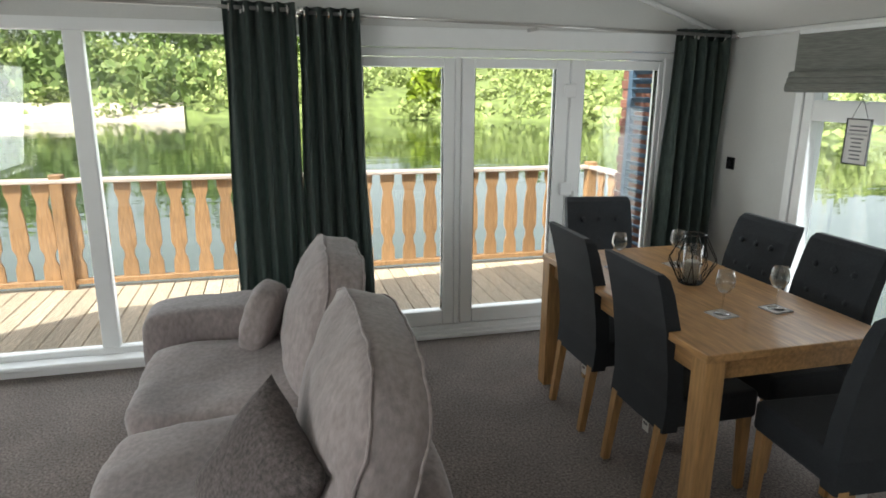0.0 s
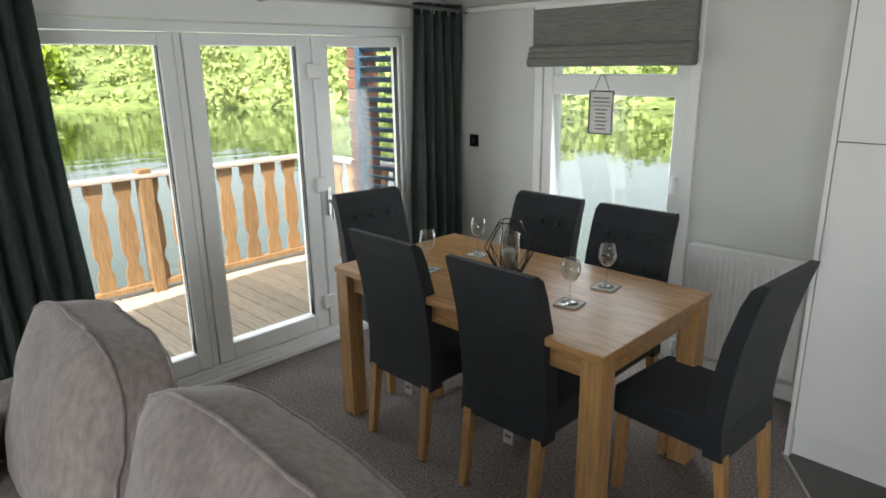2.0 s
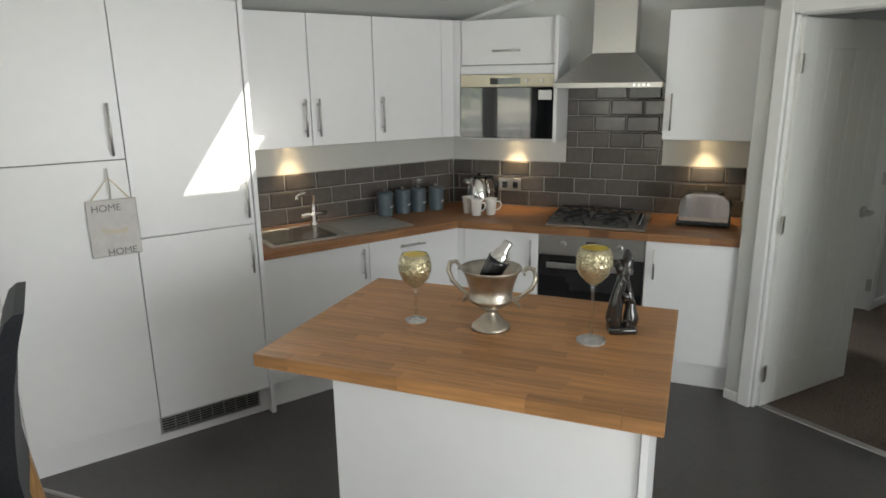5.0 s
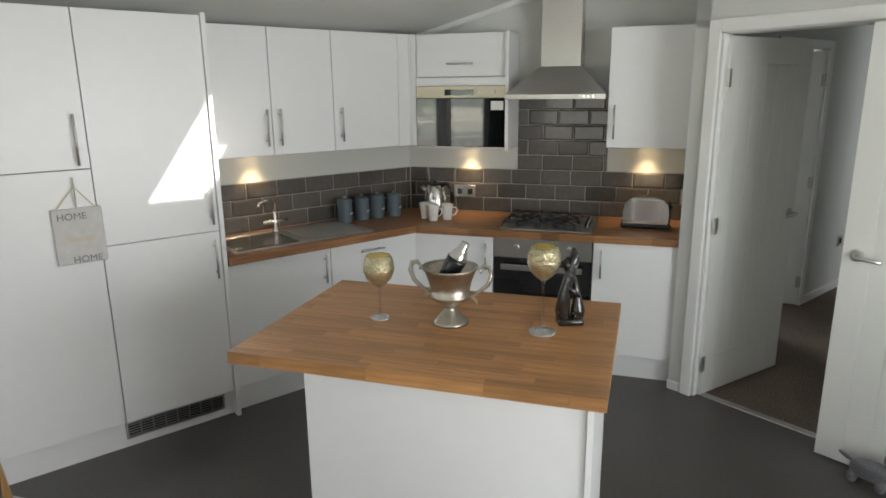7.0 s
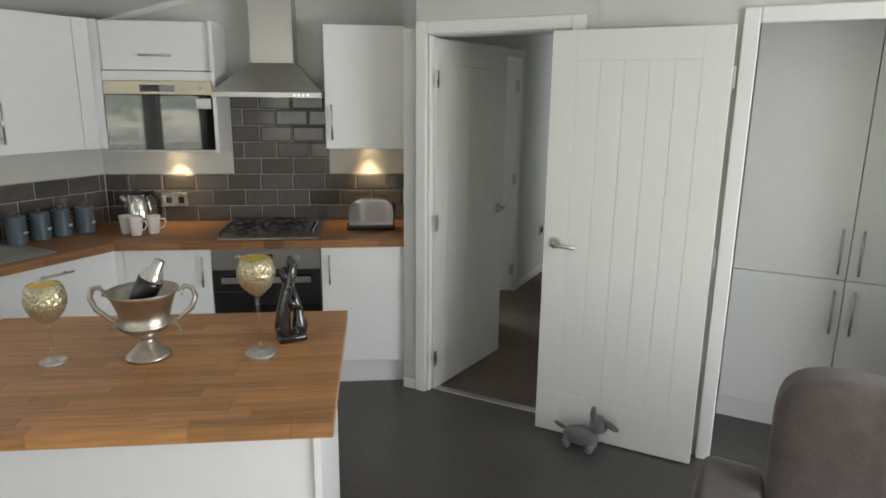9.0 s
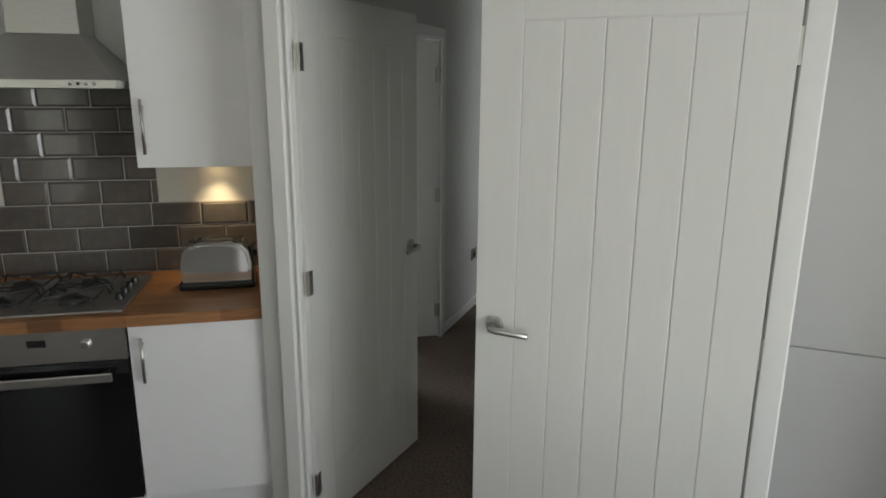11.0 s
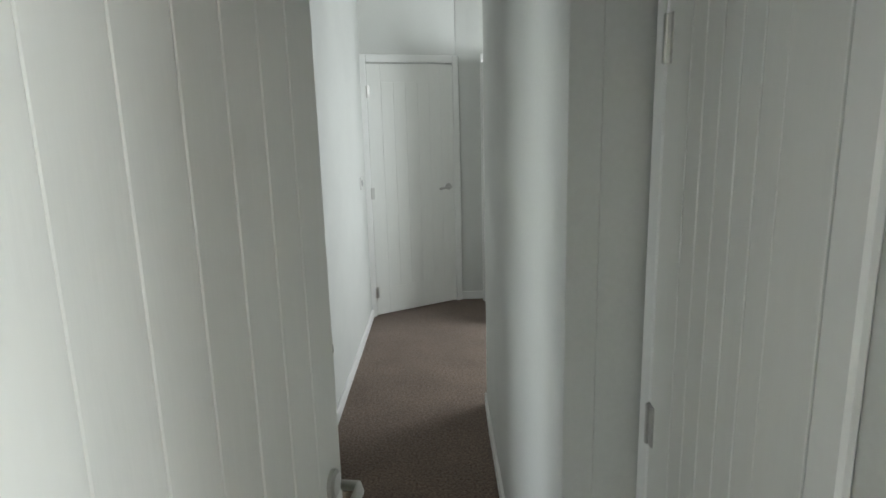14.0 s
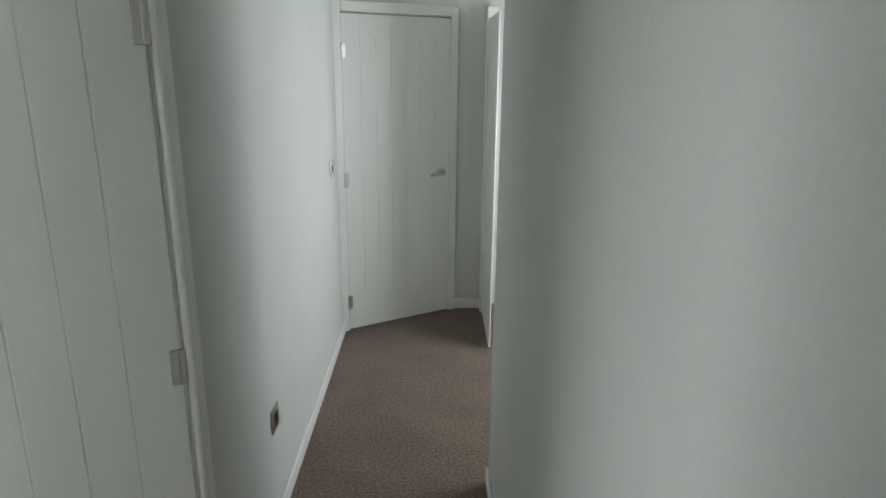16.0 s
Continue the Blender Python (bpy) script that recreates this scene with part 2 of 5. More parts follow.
def part(name, bm, material, parent=None, label="", smooth=False, m=None):
    me = bpy.data.meshes.new(name)
    bmesh.ops.recalc_face_normals(bm, faces=bm.faces)
    if smooth:
        for f in bm.faces:
            f.smooth = True
    bm.to_mesh(me)
    bm.free()
    me.materials.append(material)
    ob = new(name, me)
    if parent is not None:
        ob.parent = parent
    if m is not None:
        ob.matrix_basis = m
    if label:
        ob["label"] = label
    return ob


def box(bm, x0, x1, y0, y1, z0, z1, bevel=0.0, seg=1, m=None):
    r = bmesh.ops.create_cube(bm, size=1.0)
    vs = r["verts"]
    t = Matrix.Translation(((x0 + x1) / 2, (y0 + y1) / 2, (z0 + z1) / 2)) @ Matrix.Diagonal((abs(x1 - x0), abs(y1 - y0), abs(z1 - z0), 1))
    bmesh.ops.transform(bm, matrix=t, verts=vs)
    if bevel:
        es = list({e for v in vs for e in v.link_edges})
        out = bmesh.ops.bevel(bm, geom=es, offset=bevel, segments=seg, affect="EDGES", profile=0.5)
        vs = list({v for f in out["faces"] for v in f.verts} | {v for v in vs if v.is_valid})
    if m is not None:
        bmesh.ops.transform(bm, matrix=m, verts=vs)
    return vs


def B(*a, bevel=0.0, seg=1, m=None):
    bm = bmesh.new()
    box(bm, *a, bevel=bevel, seg=seg, m=m)
    return bm


def boxes(rows, bevel=0.0):
    bm = bmesh.new()
    for r in rows:
        box(bm, *r, bevel=bevel)
    return bm


def lathe(profile, seg=24, bm=None, m=None):
    bm = bm or bmesh.new()
    rings = []
    for r, z in profile:
        ring = [bm.verts.new((max(r, 1e-4) * math.cos(2 * math.pi * i / seg), max(r, 1e-4) * math.sin(2 * math.pi * i / seg), z)) for i in range(seg)]
        rings.append(ring)
    for a, b in zip(rings, rings[1:]):
        for i in range(seg):
            bm.faces.new((a[i], a[(i + 1) % seg], b[(i + 1) % seg], b[i]))
    bm.faces.new(rings[0])
    bm.faces.new(rings[-1])
    if m is not None:
        bmesh.ops.transform(bm, matrix=m, verts=[v for ring in rings for v in ring])
    return bm


def tube(points, r, seg=8, bm=None, taper=None):
    bm = bm or bmesh.new()
    pts = [Vector(p) for p in points]
    rings = []
    up = Vector((0.13, 0.29, 0.95))
    for i, p in enumerate(pts):
        d = (pts[min(i + 1, len(pts) - 1)] - pts[max(i - 1, 0)]).normalized()
        a = d.cross(up)
        if a.length < 1e-3:
            a = d.cross(Vector((1, 0, 0)))
        a.normalize()
        b = d.cross(a)
        rr = r if taper is None else r * taper[i]
        rings.append([bm.verts.new(p + (a * math.cos(2 * math.pi * k / seg) + b * math.sin(2 * math.pi * k / seg)) * rr) for k in range(seg)])
    for a, b in zip(rings, rings[1:]):
        for k in range(seg):
            bm.faces.new((a[k], a[(k + 1) % seg], b[(k + 1) % seg], b[k]))
    bm.faces.new(rings[0])
    bm.faces.new(rings[-1])
    return bm


def prism(poly, z0, z1, bm=None):
    bm = bm or bmesh.new()
    lo = [bm.verts.new((x, y, z0)) for x, y in poly]
    hi = [bm.verts.new((x, y, z1)) for x, y in poly]
    bm.faces.new(lo)
    bm.faces.new(hi)
    n = len(poly)
    for i in range(n):
        bm.faces.new((lo[i], lo[(i + 1) % n], hi[(i + 1) % n], hi[i]))
    return bm


def soft_box(w, d, h, power=4.0, cuts=10, wobble=0.0, seed=0.0):
    """A stuffed block: a cube's faces drawn in to a rounded solid, with shallow folds."""
    bm = bmesh.new()
    bmesh.ops.create_cube(bm, size=2.0)
    bmesh.ops.subdivide_edges(bm, edges=bm.edges[:], cuts=cuts, use_grid_fill=True)
    for v in bm.verts:
        c = v.co
        n = (abs(c.x) ** power + abs(c.y) ** power + abs(c.z) ** power) ** (1 / power)
        c = c / n
        q = Vector((c.x * w / 2, c.y * d / 2, c.z * h / 2))
        if wobble:
            q += c.normalized() * wobble * (noise.noise(q * 5 + Vector((seed, 0, 0))) + 0.5 * noise.noise(q * 13 + Vector((0, seed, 0))))
        v.co = q
    return bm


def thing(ob, label, category, group="", kind=""):
    return tagged(ob, label, category, group, kind)


def struct(ob, label="", category=""):
    return tagged(ob, label, category, kind="structure")


RIDGE, SLOPE = 3.1, 0.33


def roof_z(x):
    return RIDGE - SLOPE * abs(x)

# ---- structure ----
XE, YN, XW, YS = 3.12, 4.55, -3.0, -7.4
struct(part("floor", B(XW - 0.2, XE + 0.2, -1.28, YN + 0.12, -0.12, 0.0), M_CARPET), "grey-brown speckled twist pile carpet floor", "floor")
struct(part("hall_floor", B(XW - 0.2, XE + 0.2, YS - 0.2, -1.28, -0.12, 0.0), M_HALL), "brown twist pile carpet in the hallway", "floor")
vin = [(2.60, 1.97), (3.12, 1.97), (3.12, -0.76), (1.5, -1.82), (1.25, -1.28), (-1.28, -1.28), (-1.28, -0.732), (-0.2, 0.02)]
struct(part("kitchen_floor", prism(vin, 0.0, 0.004), M_VINYL), "dark grey sheet vinyl kitchen floor", "floor")
struct(part("closet_floor", B(-1.3, -0.38, -2.3, -1.282, 0.0, 0.004), M_VINYL), "dark grey vinyl floor in the cupboard recess", "floor")
bm = tube([(2.60, 1.97, 0.004), (-1.28, -0.732, 0.004)], 0.009, 6)
struct(part("floor_trim", bm, M_STEEL), "pale metal edging strip between carpet and vinyl", "trim")
struct(part("threshold_trim", B(0.34, 1.1, -1.32, -1.27, 0.0, 0.008, bevel=0.003), M_STEEL), "metal door threshold strip", "trim")


def gable(name, y0, y1, z0, material):
    bm = bmesh.new()
    pr = [(XW, z0), (XE, z0), (XE, roof_z(XE)), (0, RIDGE), (XW, roof_z(XW))]
    a = [bm.verts.new((x, y0, z)) for x, z in pr]
    b = [bm.verts.new((x, y1, z)) for x, z in pr]
    bm.faces.new(a)
    bm.faces.new(b)
    for i in range(5):
        bm.faces.new((a[i], a[(i + 1) % 5], b[(i + 1) % 5], b[i]))
    return struct(part(name, bm, material), "pale grey painted panel gable wall", "wall")


gable("wall_north", YN - 0.03, YN + 0.12, 2.10 - 0.04, M_WALL)
struct(part("wall_north_pier", B(2.74, XE, YN - 0.03, YN + 0.12, 0, 2.06), M_WALL), "pale grey painted wall beside the patio doors", "wall")
gable("wall_south", YS - 0.12, YS, 0.0, M_WALL)
# dining side wall, open at the window
wy0, wy1, wz0, wz1 = 2.79, 3.73, 0.04, 2.0
struct(part("wall_east", boxes([(XE, XE + 0.13, wy1, YN + 0.12, 0, 2.14), (XE, XE + 0.13, -2.6, wy0, 0, 2.14), (XE, XE + 0.13, YS, -4.0, 0, 2.14), (XE, XE + 0.13, -4.0, -2.6, 0, 0.85), (XE, XE + 0.13, -4.0, -2.6, 1.95, 2.14), (XE, XE + 0.13, wy0, wy1, wz1, 2.14), (XE, XE + 0.13, wy0, wy1, -0.1, wz0)]), M_WALL), "pale grey painted panel side wall", "wall")
# the opening is assumed and out of view, made for the west fill lamp
struct(part("wall_west", boxes([(XW - 0.13, XW, 1.6, YN + 0.12, 0, 2.2), (XW - 0.13, XW, YS, -0.8, 0, 2.2), (XW - 0.13, XW, -0.8, 1.6, 1.95, 2.2), (XW - 0.13, XW, -0.8, 1.6, 0, 0.65)]), M_WALL), "pale grey painted side wall with an added unseen opening", "wall")


def ceiling(name, x0, x1, holes=()):
    """One slope of the vaulted ceiling; a hole is (x0, x1, y0, y1)."""
    bm = bmesh.new()
    xs = sorted({x0, x1, *[h[0] for h in holes], *[h[1] for h in holes]})
    ys = sorted({YS - 0.12, YN + 0.12, *[h[2] for h in holes], *[h[3] for h in holes]})
    for xa, xb in zip(xs, xs[1:]):
        for ya, yb in zip(ys, ys[1:]):
            if any(h[0] <= xa and xb <= h[1] and h[2] <= ya and yb <= h[3] for h in holes):
                continue
            v = [bm.verts.new((x, y, roof_z(x) + t)) for t in (0, 0.1) for x, y in ((xa, ya), (xb, ya), (xb, yb), (xa, yb))]
            for f in ((0, 1, 2, 3), (4, 5, 6, 7), (0, 1, 5, 4), (1, 2, 6, 5), (2, 3, 7, 6), (3, 0, 4, 7)):
                bm.faces.new([v[i] for i in f])
    return struct(part(name, bm, M_CEIL), "white vaulted ceiling", "ceiling")


ceiling("ceiling_east", 0.0, XE + 0.13, [(1.36, 2.02, 0.12, 0.466)])
ceiling("ceiling_west", XW - 0.13, 0.0)
# eave and gable coving
struct(part("coving_east", boxes([(XE - 0.03, XE, -0.8, YN - 0.03, 2.035, 2.068)], 0.008), M_TRIM), "white coving strip under the ceiling", "trim")
bm = tube([(XE - 0.02, YN - 0.045, roof_z(XE) - 0.012), (0.02, YN - 0.045, RIDGE - 0.02)], 0.02, 6)
struct(part("coving_gable", bm, M_TRIM), "white coving strip up the gable", "trim")

# angled hob wall
HA = radians(33)
HU, HN, HO = Vector((-math.cos(HA), -math.sin(HA), 0)), Vector((-math.sin(HA), math.cos(HA), 0)), Vector((3.12, -0.758, 0))
HM = Matrix(((HU.x, HN.x, 0, HO.x), (HU.y, HN.y, 0, HO.y), (0, 0, 1, 0), (0, 0, 0, 1)))  # x along the run, y into the room


def hob_roof(s, d):
    return roof_z((HM @ Vector((s, d, 0))).x)


bm = bmesh.new()
v = [bm.verts.new((s, d, z)) for d in (0.0, -0.1) for s, z in ((0, 0), (1.95, 0), (1.95, hob_roof(1.95, 0)), (0, hob_roof(0, 0)))]
for f in ((0, 1, 2, 3), (4, 5, 6, 7), (0, 1, 5, 4), (1, 2, 6, 5), (2, 3, 7, 6), (3, 0, 4, 7)):
    bm.faces.new([v[i] for i in f])
struct(part("wall_hob", bm, M_WALL, m=HM), "pale grey painted angled kitchen wall", "wall")
bm = tube([(0.02, 0.015, hob_roof(0.02, 0) - 0.01), (1.9, 0.015, hob_roof(1.9, 0) - 0.01)], 0.02, 6)
struct(part("coving_hob", bm, M_TRIM, m=HM), "white coving strip on the angled wall", "trim")
ret = [(1.25, -1.23), (1.545, -1.80), (1.60, -1.83), (1.60, -2.0), (1.385, -2.0), (1.30, -1.6), (1.17, -1.37), (1.17, -1.23)]
struct(part("wall_return", prism(ret, 0, 2.72), M_WALL), "pale grey painted wall end beside the worktop", "wall")
# wall with the two doorways: hall door and cupboard recess
YD = -1.23
struct(part("wall_doors", boxes([(-0.38, 0.34, YD - 0.14, YD, 0, 2.02), (1.1, 1.17, YD - 0.14, YD, 0, 2.02), (-3.0, -1.22, YD - 0.14, YD, 0, 2.02), (-3.0, 1.25, YD - 0.14, YD, 2.02, 3.12)]), M_WALL), "pale grey painted wall with two doorways", "wall")
struct(part("wall_joint_trim", B(0.19, 0.215, YD, YD + 0.006, 2.02, 3.0), M_WALL), "cover strip over a wall panel joint", "trim")
# hallway
struct(part("hall_wall_left", boxes([(1.385, 1.5, -2.545, -2.0, 0, 2.9), (1.385, 1.5, -5.9, -3.36, 0, 2.9), (1.385, 1.5, -3.36, -2.545, 1.99, 2.9)]), M_WALL), "pale grey hallway wall with a door", "wall")
struct(part("hall_wall_right", prism([(0.2, -2.26), (0.5, -2.26), (0.52, -2.6), (0.548, -3.3), (0.56, -4.28), (0.44, -4.28), (0.42, -2.4), (0.2, -2.4)], 0, 3.0, boxes([(0.2, 0.325, -1.585, -1.37, 0, 3.0), (0.2, 0.325, -2.26, -2.145, 0, 3.0), (0.2, 0.325, -2.145, -1.585, 2.02, 3.0)])), M_WALL), "pale grey hallway wall stepping into the passage", "wall")
struct(part("hall_wall_recess", boxes([(-0.9, 0.44, -4.28, -4.18, 0, 3.0), (-0.95, -0.85, -4.75, -4.28, 0, 3.0), (-0.95, -0.85, -6.4, -5.5, 0, 3.0), (-0.95, -0.85, -5.5, -4.75, 0, 0.8), (-0.95, -0.85, -5.5, -4.75, 1.95, 3.0), (-0.95, 0.45, -6.5, -6.4, 0, 3.0)]), M_WALL), "pale grey walls of the side passage", "wall")
struct(part("hall_wall_end", boxes([(0.44, 0.665, -6.42, -6.31, 0, 3.0)]), M_WALL), "pale grey hallway end wall", "wall")
EA = math.atan2(0.42, 0.715)
EM = pose(1.385, -5.87, 0, 0, 0, 180 + math.degrees(EA))  # x along the end door wall, y behind it
struct(part("hall_wall_angled", boxes([(0.0, 0.83, -0.02 + 0.02, 0.1, 2.02, 3.0), (-0.08, 0.03, 0.0, 0.1, 0, 2.02), (0.79, 0.86, 0.0, 0.1, 0, 2.02)]), M_WALL, m=EM), "pale grey angled wall around the end door", "wall")
struct(part("wall_recess", boxes([(-1.42, -1.3, -2.4, YD - 0.14, 0, 2.6), (-1.4, 0.2, -2.4, -2.3, 0, 2.6)]), M_WALL), "pale wall behind the cupboards", "wall")

# skirting
sk = [(2.74, XE, YN - 0.05, YN - 0.03, 0, 0.09), (XE - 0.015, XE, 1.97, wy0 - 0.07, 0, 0.09), (XE - 0.015, XE, wy1 + 0.07, YN - 0.03, 0, 0.09), (1.17, 1.25, YD, YD + 0.015, 0, 0.055), (-0.05, 0.34, YD, YD + 0.015, 0, 0.09),
      (1.37, 1.385, -5.88, -3.40, 0, 0.07), (0.56, 0.572, -4.28, -4.0, 0, 0.07), (0.46, 0.67, -6.31, -6.295, 0, 0.07)]
for r in sk:
    struct(part("baseboard", B(*r, bevel=0.004), M_TRIM), "white skirting board", "baseboard")

struct(part("baseboard", prism([(0.508, -2.26), (0.56, -3.3), (0.572, -4.0), (0.56, -4.0), (0.548, -3.3), (0.5, -2.26)], 0, 0.07), M_TRIM), "white skirting board", "baseboard")

# ---- lake glazing ----


def pane(name, parent, *a):
    p = part(name, B(*a), M_GLASS, parent)
    p.visible_shadow = False
    return p


GY0, GY1 = 4.53, 4.60
g1 = struct(part("window_1", boxes([(-2.95, 0.36, GY0, GY1, 0.03, 0.12), (-2.95, 0.36, GY0, GY1, 1.99, 2.07), (-1.085, -0.985, GY0, GY1, 0.12, 1.99), (-2.95, -2.87, GY0, GY1, 0.12, 1.99), (0.26, 0.36, GY0, GY1, 0.12, 1.99)], 0.006), M_UPVC), "white uPVC framed picture window facing the lake", "window")
pane("pane", g1, -2.87, -1.085, 4.56, 4.57, 0.12, 1.99)
pane("pane", g1, -0.985, 0.26, 4.56, 4.57, 0.12, 1.99)
part("window_sill", B(-2.95, 0.36, 4.42, GY0, 0.055, 0.085, bevel=0.006), M_UPVC, g1)
part("sill_board", B(-2.95, 0.36, 4.47, GY0, 0.0, 0.055), M_TRIM, g1)
gd = struct(part("door_1", boxes([(0.36, 0.44, GY0, GY1, 0.03, 1.90), (2.65, 2.735, GY0 - 0.02, GY1, 0.03, 1.90), (0.36, 2.735, GY0, GY1, 1.885, 1.935), (0.36, 2.735, GY0 - 0.02, GY1, 0.02, 0.085), (1.155, 1.195, GY0 - 0.008, GY1, 0.085, 1.885)], 0.006), M_UPVC), "white uPVC frame of the double patio doors", "door")
part("header_board", B(0.36, 2.735, GY0 - 0.012, GY1, 1.94, 2.06, bevel=0.004), M_UPVC, gd)
part("threshold", boxes([(0.36, 2.735, 4.47, GY0 - 0.02, 0.0, 0.03), (0.36, 2.735, 4.49, GY0 - 0.02, 0.03, 0.055)], 0.004), M_UPVC, gd)


def leaf(parent, xa, xb, ga, gb):
    lf = part("door_leaf", boxes([(xa, ga, GY0 - 0.018, GY1 - 0.01, 0.09, 1.88), (gb, xb, GY0 - 0.018, GY1 - 0.01, 0.09, 1.88), (ga, gb, GY0 - 0.018, GY1 - 0.01, 0.09, 0.195), (ga, gb, GY0 - 0.018, GY1 - 0.01, 1.82, 1.88)], 0.006), M_UPVC, parent)
    pane("pane", lf, ga, gb, 4.555, 4.565, 0.195, 1.82)
    gk = part("gasket", boxes([(ga, ga + 0.006, GY0 - 0.006, 4.555, 0.195, 1.82), (gb - 0.006, gb, GY0 - 0.006, 4.555, 0.195, 1.82)]), M_BLACK, lf)
    return lf


leaf(gd, 0.45, 1.15, 0.56, 1.075)
leaf(gd, 1.2, 1.945, 1.285, 1.85)
l3 = leaf(gd, 1.955, 2.645, 2.057, 2.628 - 0.02)
for z in (1.68, 1.02, 0.27):
    part("hinge", B(1.905, 1.995, GY0 - 0.04, GY0 - 0.018, z - 0.045, z + 0.045, bevel=0.008), M_UPVC, gd)
part("door_handle", boxes([(1.985, 2.015, GY0 - 0.035, GY0 - 0.018, 0.82, 1.0), (1.992, 2.008, GY0 - 0.07, GY0 - 0.035, 0.90, 0.92), (1.992, 2.008, GY0 - 0.07, GY0 - 0.055, 0.80, 0.92)], 0.004), M_STEEL, gd, "brushed metal lever handle")

# ---- dining window ----
w2 = struct(part("window_2", boxes([(XE - 0.005, XE + 0.1, wy0, wy0 + 0.075, wz0, wz1), (XE - 0.005, XE + 0.1, wy1 - 0.075, wy1, wz0, wz1), (XE - 0.004, XE + 0.1, wy0 + 0.075, wy1 - 0.075, wz0, wz0 + 0.08), (XE - 0.004, XE + 0.1, wy0 + 0.075, wy1 - 0.075, 1.52, 1.64), (XE - 0.004, XE + 0.1, wy0 + 0.075, wy1 - 0.075, 1.93, wz1)], 0.006), M_UPVC), "tall white uPVC window beside the table", "window")
pane("pane", w2, XE + 0.05, XE + 0.06, wy0 + 0.075, wy1 - 0.075, wz0 + 0.08, 1.52)
pane("pane", w2, XE + 0.05, XE + 0.06, wy0 + 0.075, wy1 - 0.075, 1.64, 1.93)
part("window_frame", boxes([(XE - 0.018, XE, wy0 - 0.06, wy0, 0, 2.03), (XE - 0.018, XE, wy1, wy1 + 0.06, 0, 2.03)], 0.004), M_UPVC, w2)
part("window_handle", boxes([(XE - 0.03, XE - 0.005, wy0 + 0.02, wy0 + 0.05, 1.0, 1.1)], 0.006), M_UPVC, w2)

# roman blind
bl = empty("roman_blind", XE - 0.05, 3.26, 2.03)
thing(bl, "slate grey ribbed fabric roman blind, drawn up", "blind")
bm = bmesh.new()
box(bm, -0.02, 0.02, -0.51, 0.51, -0.31, 0.0, bevel=0.004)
for i, (dz, t) in enumerate(((-0.245, 0.055), (-0.278, 0.065), (-0.31, 0.075))):
    vs = box(bm, -t, 0.02, -0.52, 0.52, dz - 0.035, dz + 0.02, bevel=0.016, seg=3)
part("blind_fabric", bm, M_BLIND, bl)
part("headrail", B(-0.025, 0.045, -0.5, 0.5, -0.015, 0.012, bevel=0.004), M_UPVC, bl)


# curtains
def curtain(x0, x1, y, top, flare, folds, label, low=0.03, pull=0.0):
    bm = bmesh.new()
    nu, nv = folds * 10, 22
    grid = []
    for j in range(nv + 1):
        f = j / nv
        row = []
        for i in range(nu + 1):
            u = i / nu
            wdt = (x1 - x0) * (1 + flare * f)
            x = (x0 + x1) / 2 + (u - 0.5) * wdt + pull * f ** 1.5
            a = (0.036 + 0.02 * f) * math.sin(2 * math.pi * folds * u + 0.7 * math.sin(5 * u + 2 * f))
            a += 0.015 * noise.noise(Vector((u * 6, f * 2.5, x0 * 7)))
            row.append(bm.verts.new((x + 0.006 * math.sin(9 * f + 20 * u), y + a, top - (top - low) * f)))
        grid.append(row)
    for j in range(nv):
        for i in range(nu):
            bm.faces.new((grid[j][i], grid[j][i + 1], grid[j + 1][i + 1], grid[j + 1][i]))
    bmesh.ops.solidify(bm, geom=bm.faces[:], thickness=0.006)
    e = empty("curtain", (x0 + x1) / 2, y, 0)
    part("drape", bm, M_CURTAIN, e, smooth=True, m=Matrix.Translation((-(x0 + x1) / 2, -y, 0)))
    for k in range(folds):
        x = x0 + (k + 0.5) * (x1 - x0) / folds - (x0 + x1) / 2
        bm2 = lathe([(0.02, -0.004), (0.032, -0.004), (0.032, 0.004), (0.02, 0.004)], 16)
        part("eyelet", bm2, M_CHROME, e, "chrome eyelet ring", m=pose(x, 0.0, top - 0.045, 0, 90, 0))
    return thing(e, label, "curtain", "curtains at the lake windows")


YC = 4.36
curtain(-0.23, 0.16, YC, 2.155, 0.10, 5, "dark grey-green eyelet curtain drawn to one side")
curtain(0.18, 0.52, YC, 2.135, 0.25, 5, "dark grey-green eyelet curtain beside the patio doors", pull=0.04)
curtain(2.64, 3.04, YC + 0.03, 2.085, 0.08, 5, "dark grey-green eyelet curtain in the corner", pull=-0.03)
for xa, xb, za, zb in ((-2.9, 0.18, 2.165, 2.115), (0.2, 3.08, 2.105, 2.045)):
    rd = empty("curtain_rod", xa, YC, za)
    thing(rd, "slim steel curtain pole with round finials", "curtain rod", "curtain poles")
    part("pole", tube([(0, 0, 0), (xb - xa, 0, zb - za)], 0.011, 10), M_STEEL, rd, smooth=True)
    for q in (0, 1):
        part("finial", lathe([(0.004, -0.022), (0.02, -0.012), (0.024, 0), (0.02, 0.012), (0.004, 0.022)], 12), M_CHROME, rd, smooth=True, m=pose(q * (xb - xa) + (0.02 if q else -0.02), 0, q * (zb - za)))
    for fx in (0.12, 0.5, 0.9):
        part("bracket", boxes([((xb - xa) * fx - 0.008, (xb - xa) * fx + 0.008, 0, YN - 0.03 - YC, -0.03 + fx * (zb - za), -0.01 + fx * (zb - za))]), M_STEEL, rd)

# ---- doors of the hall ----


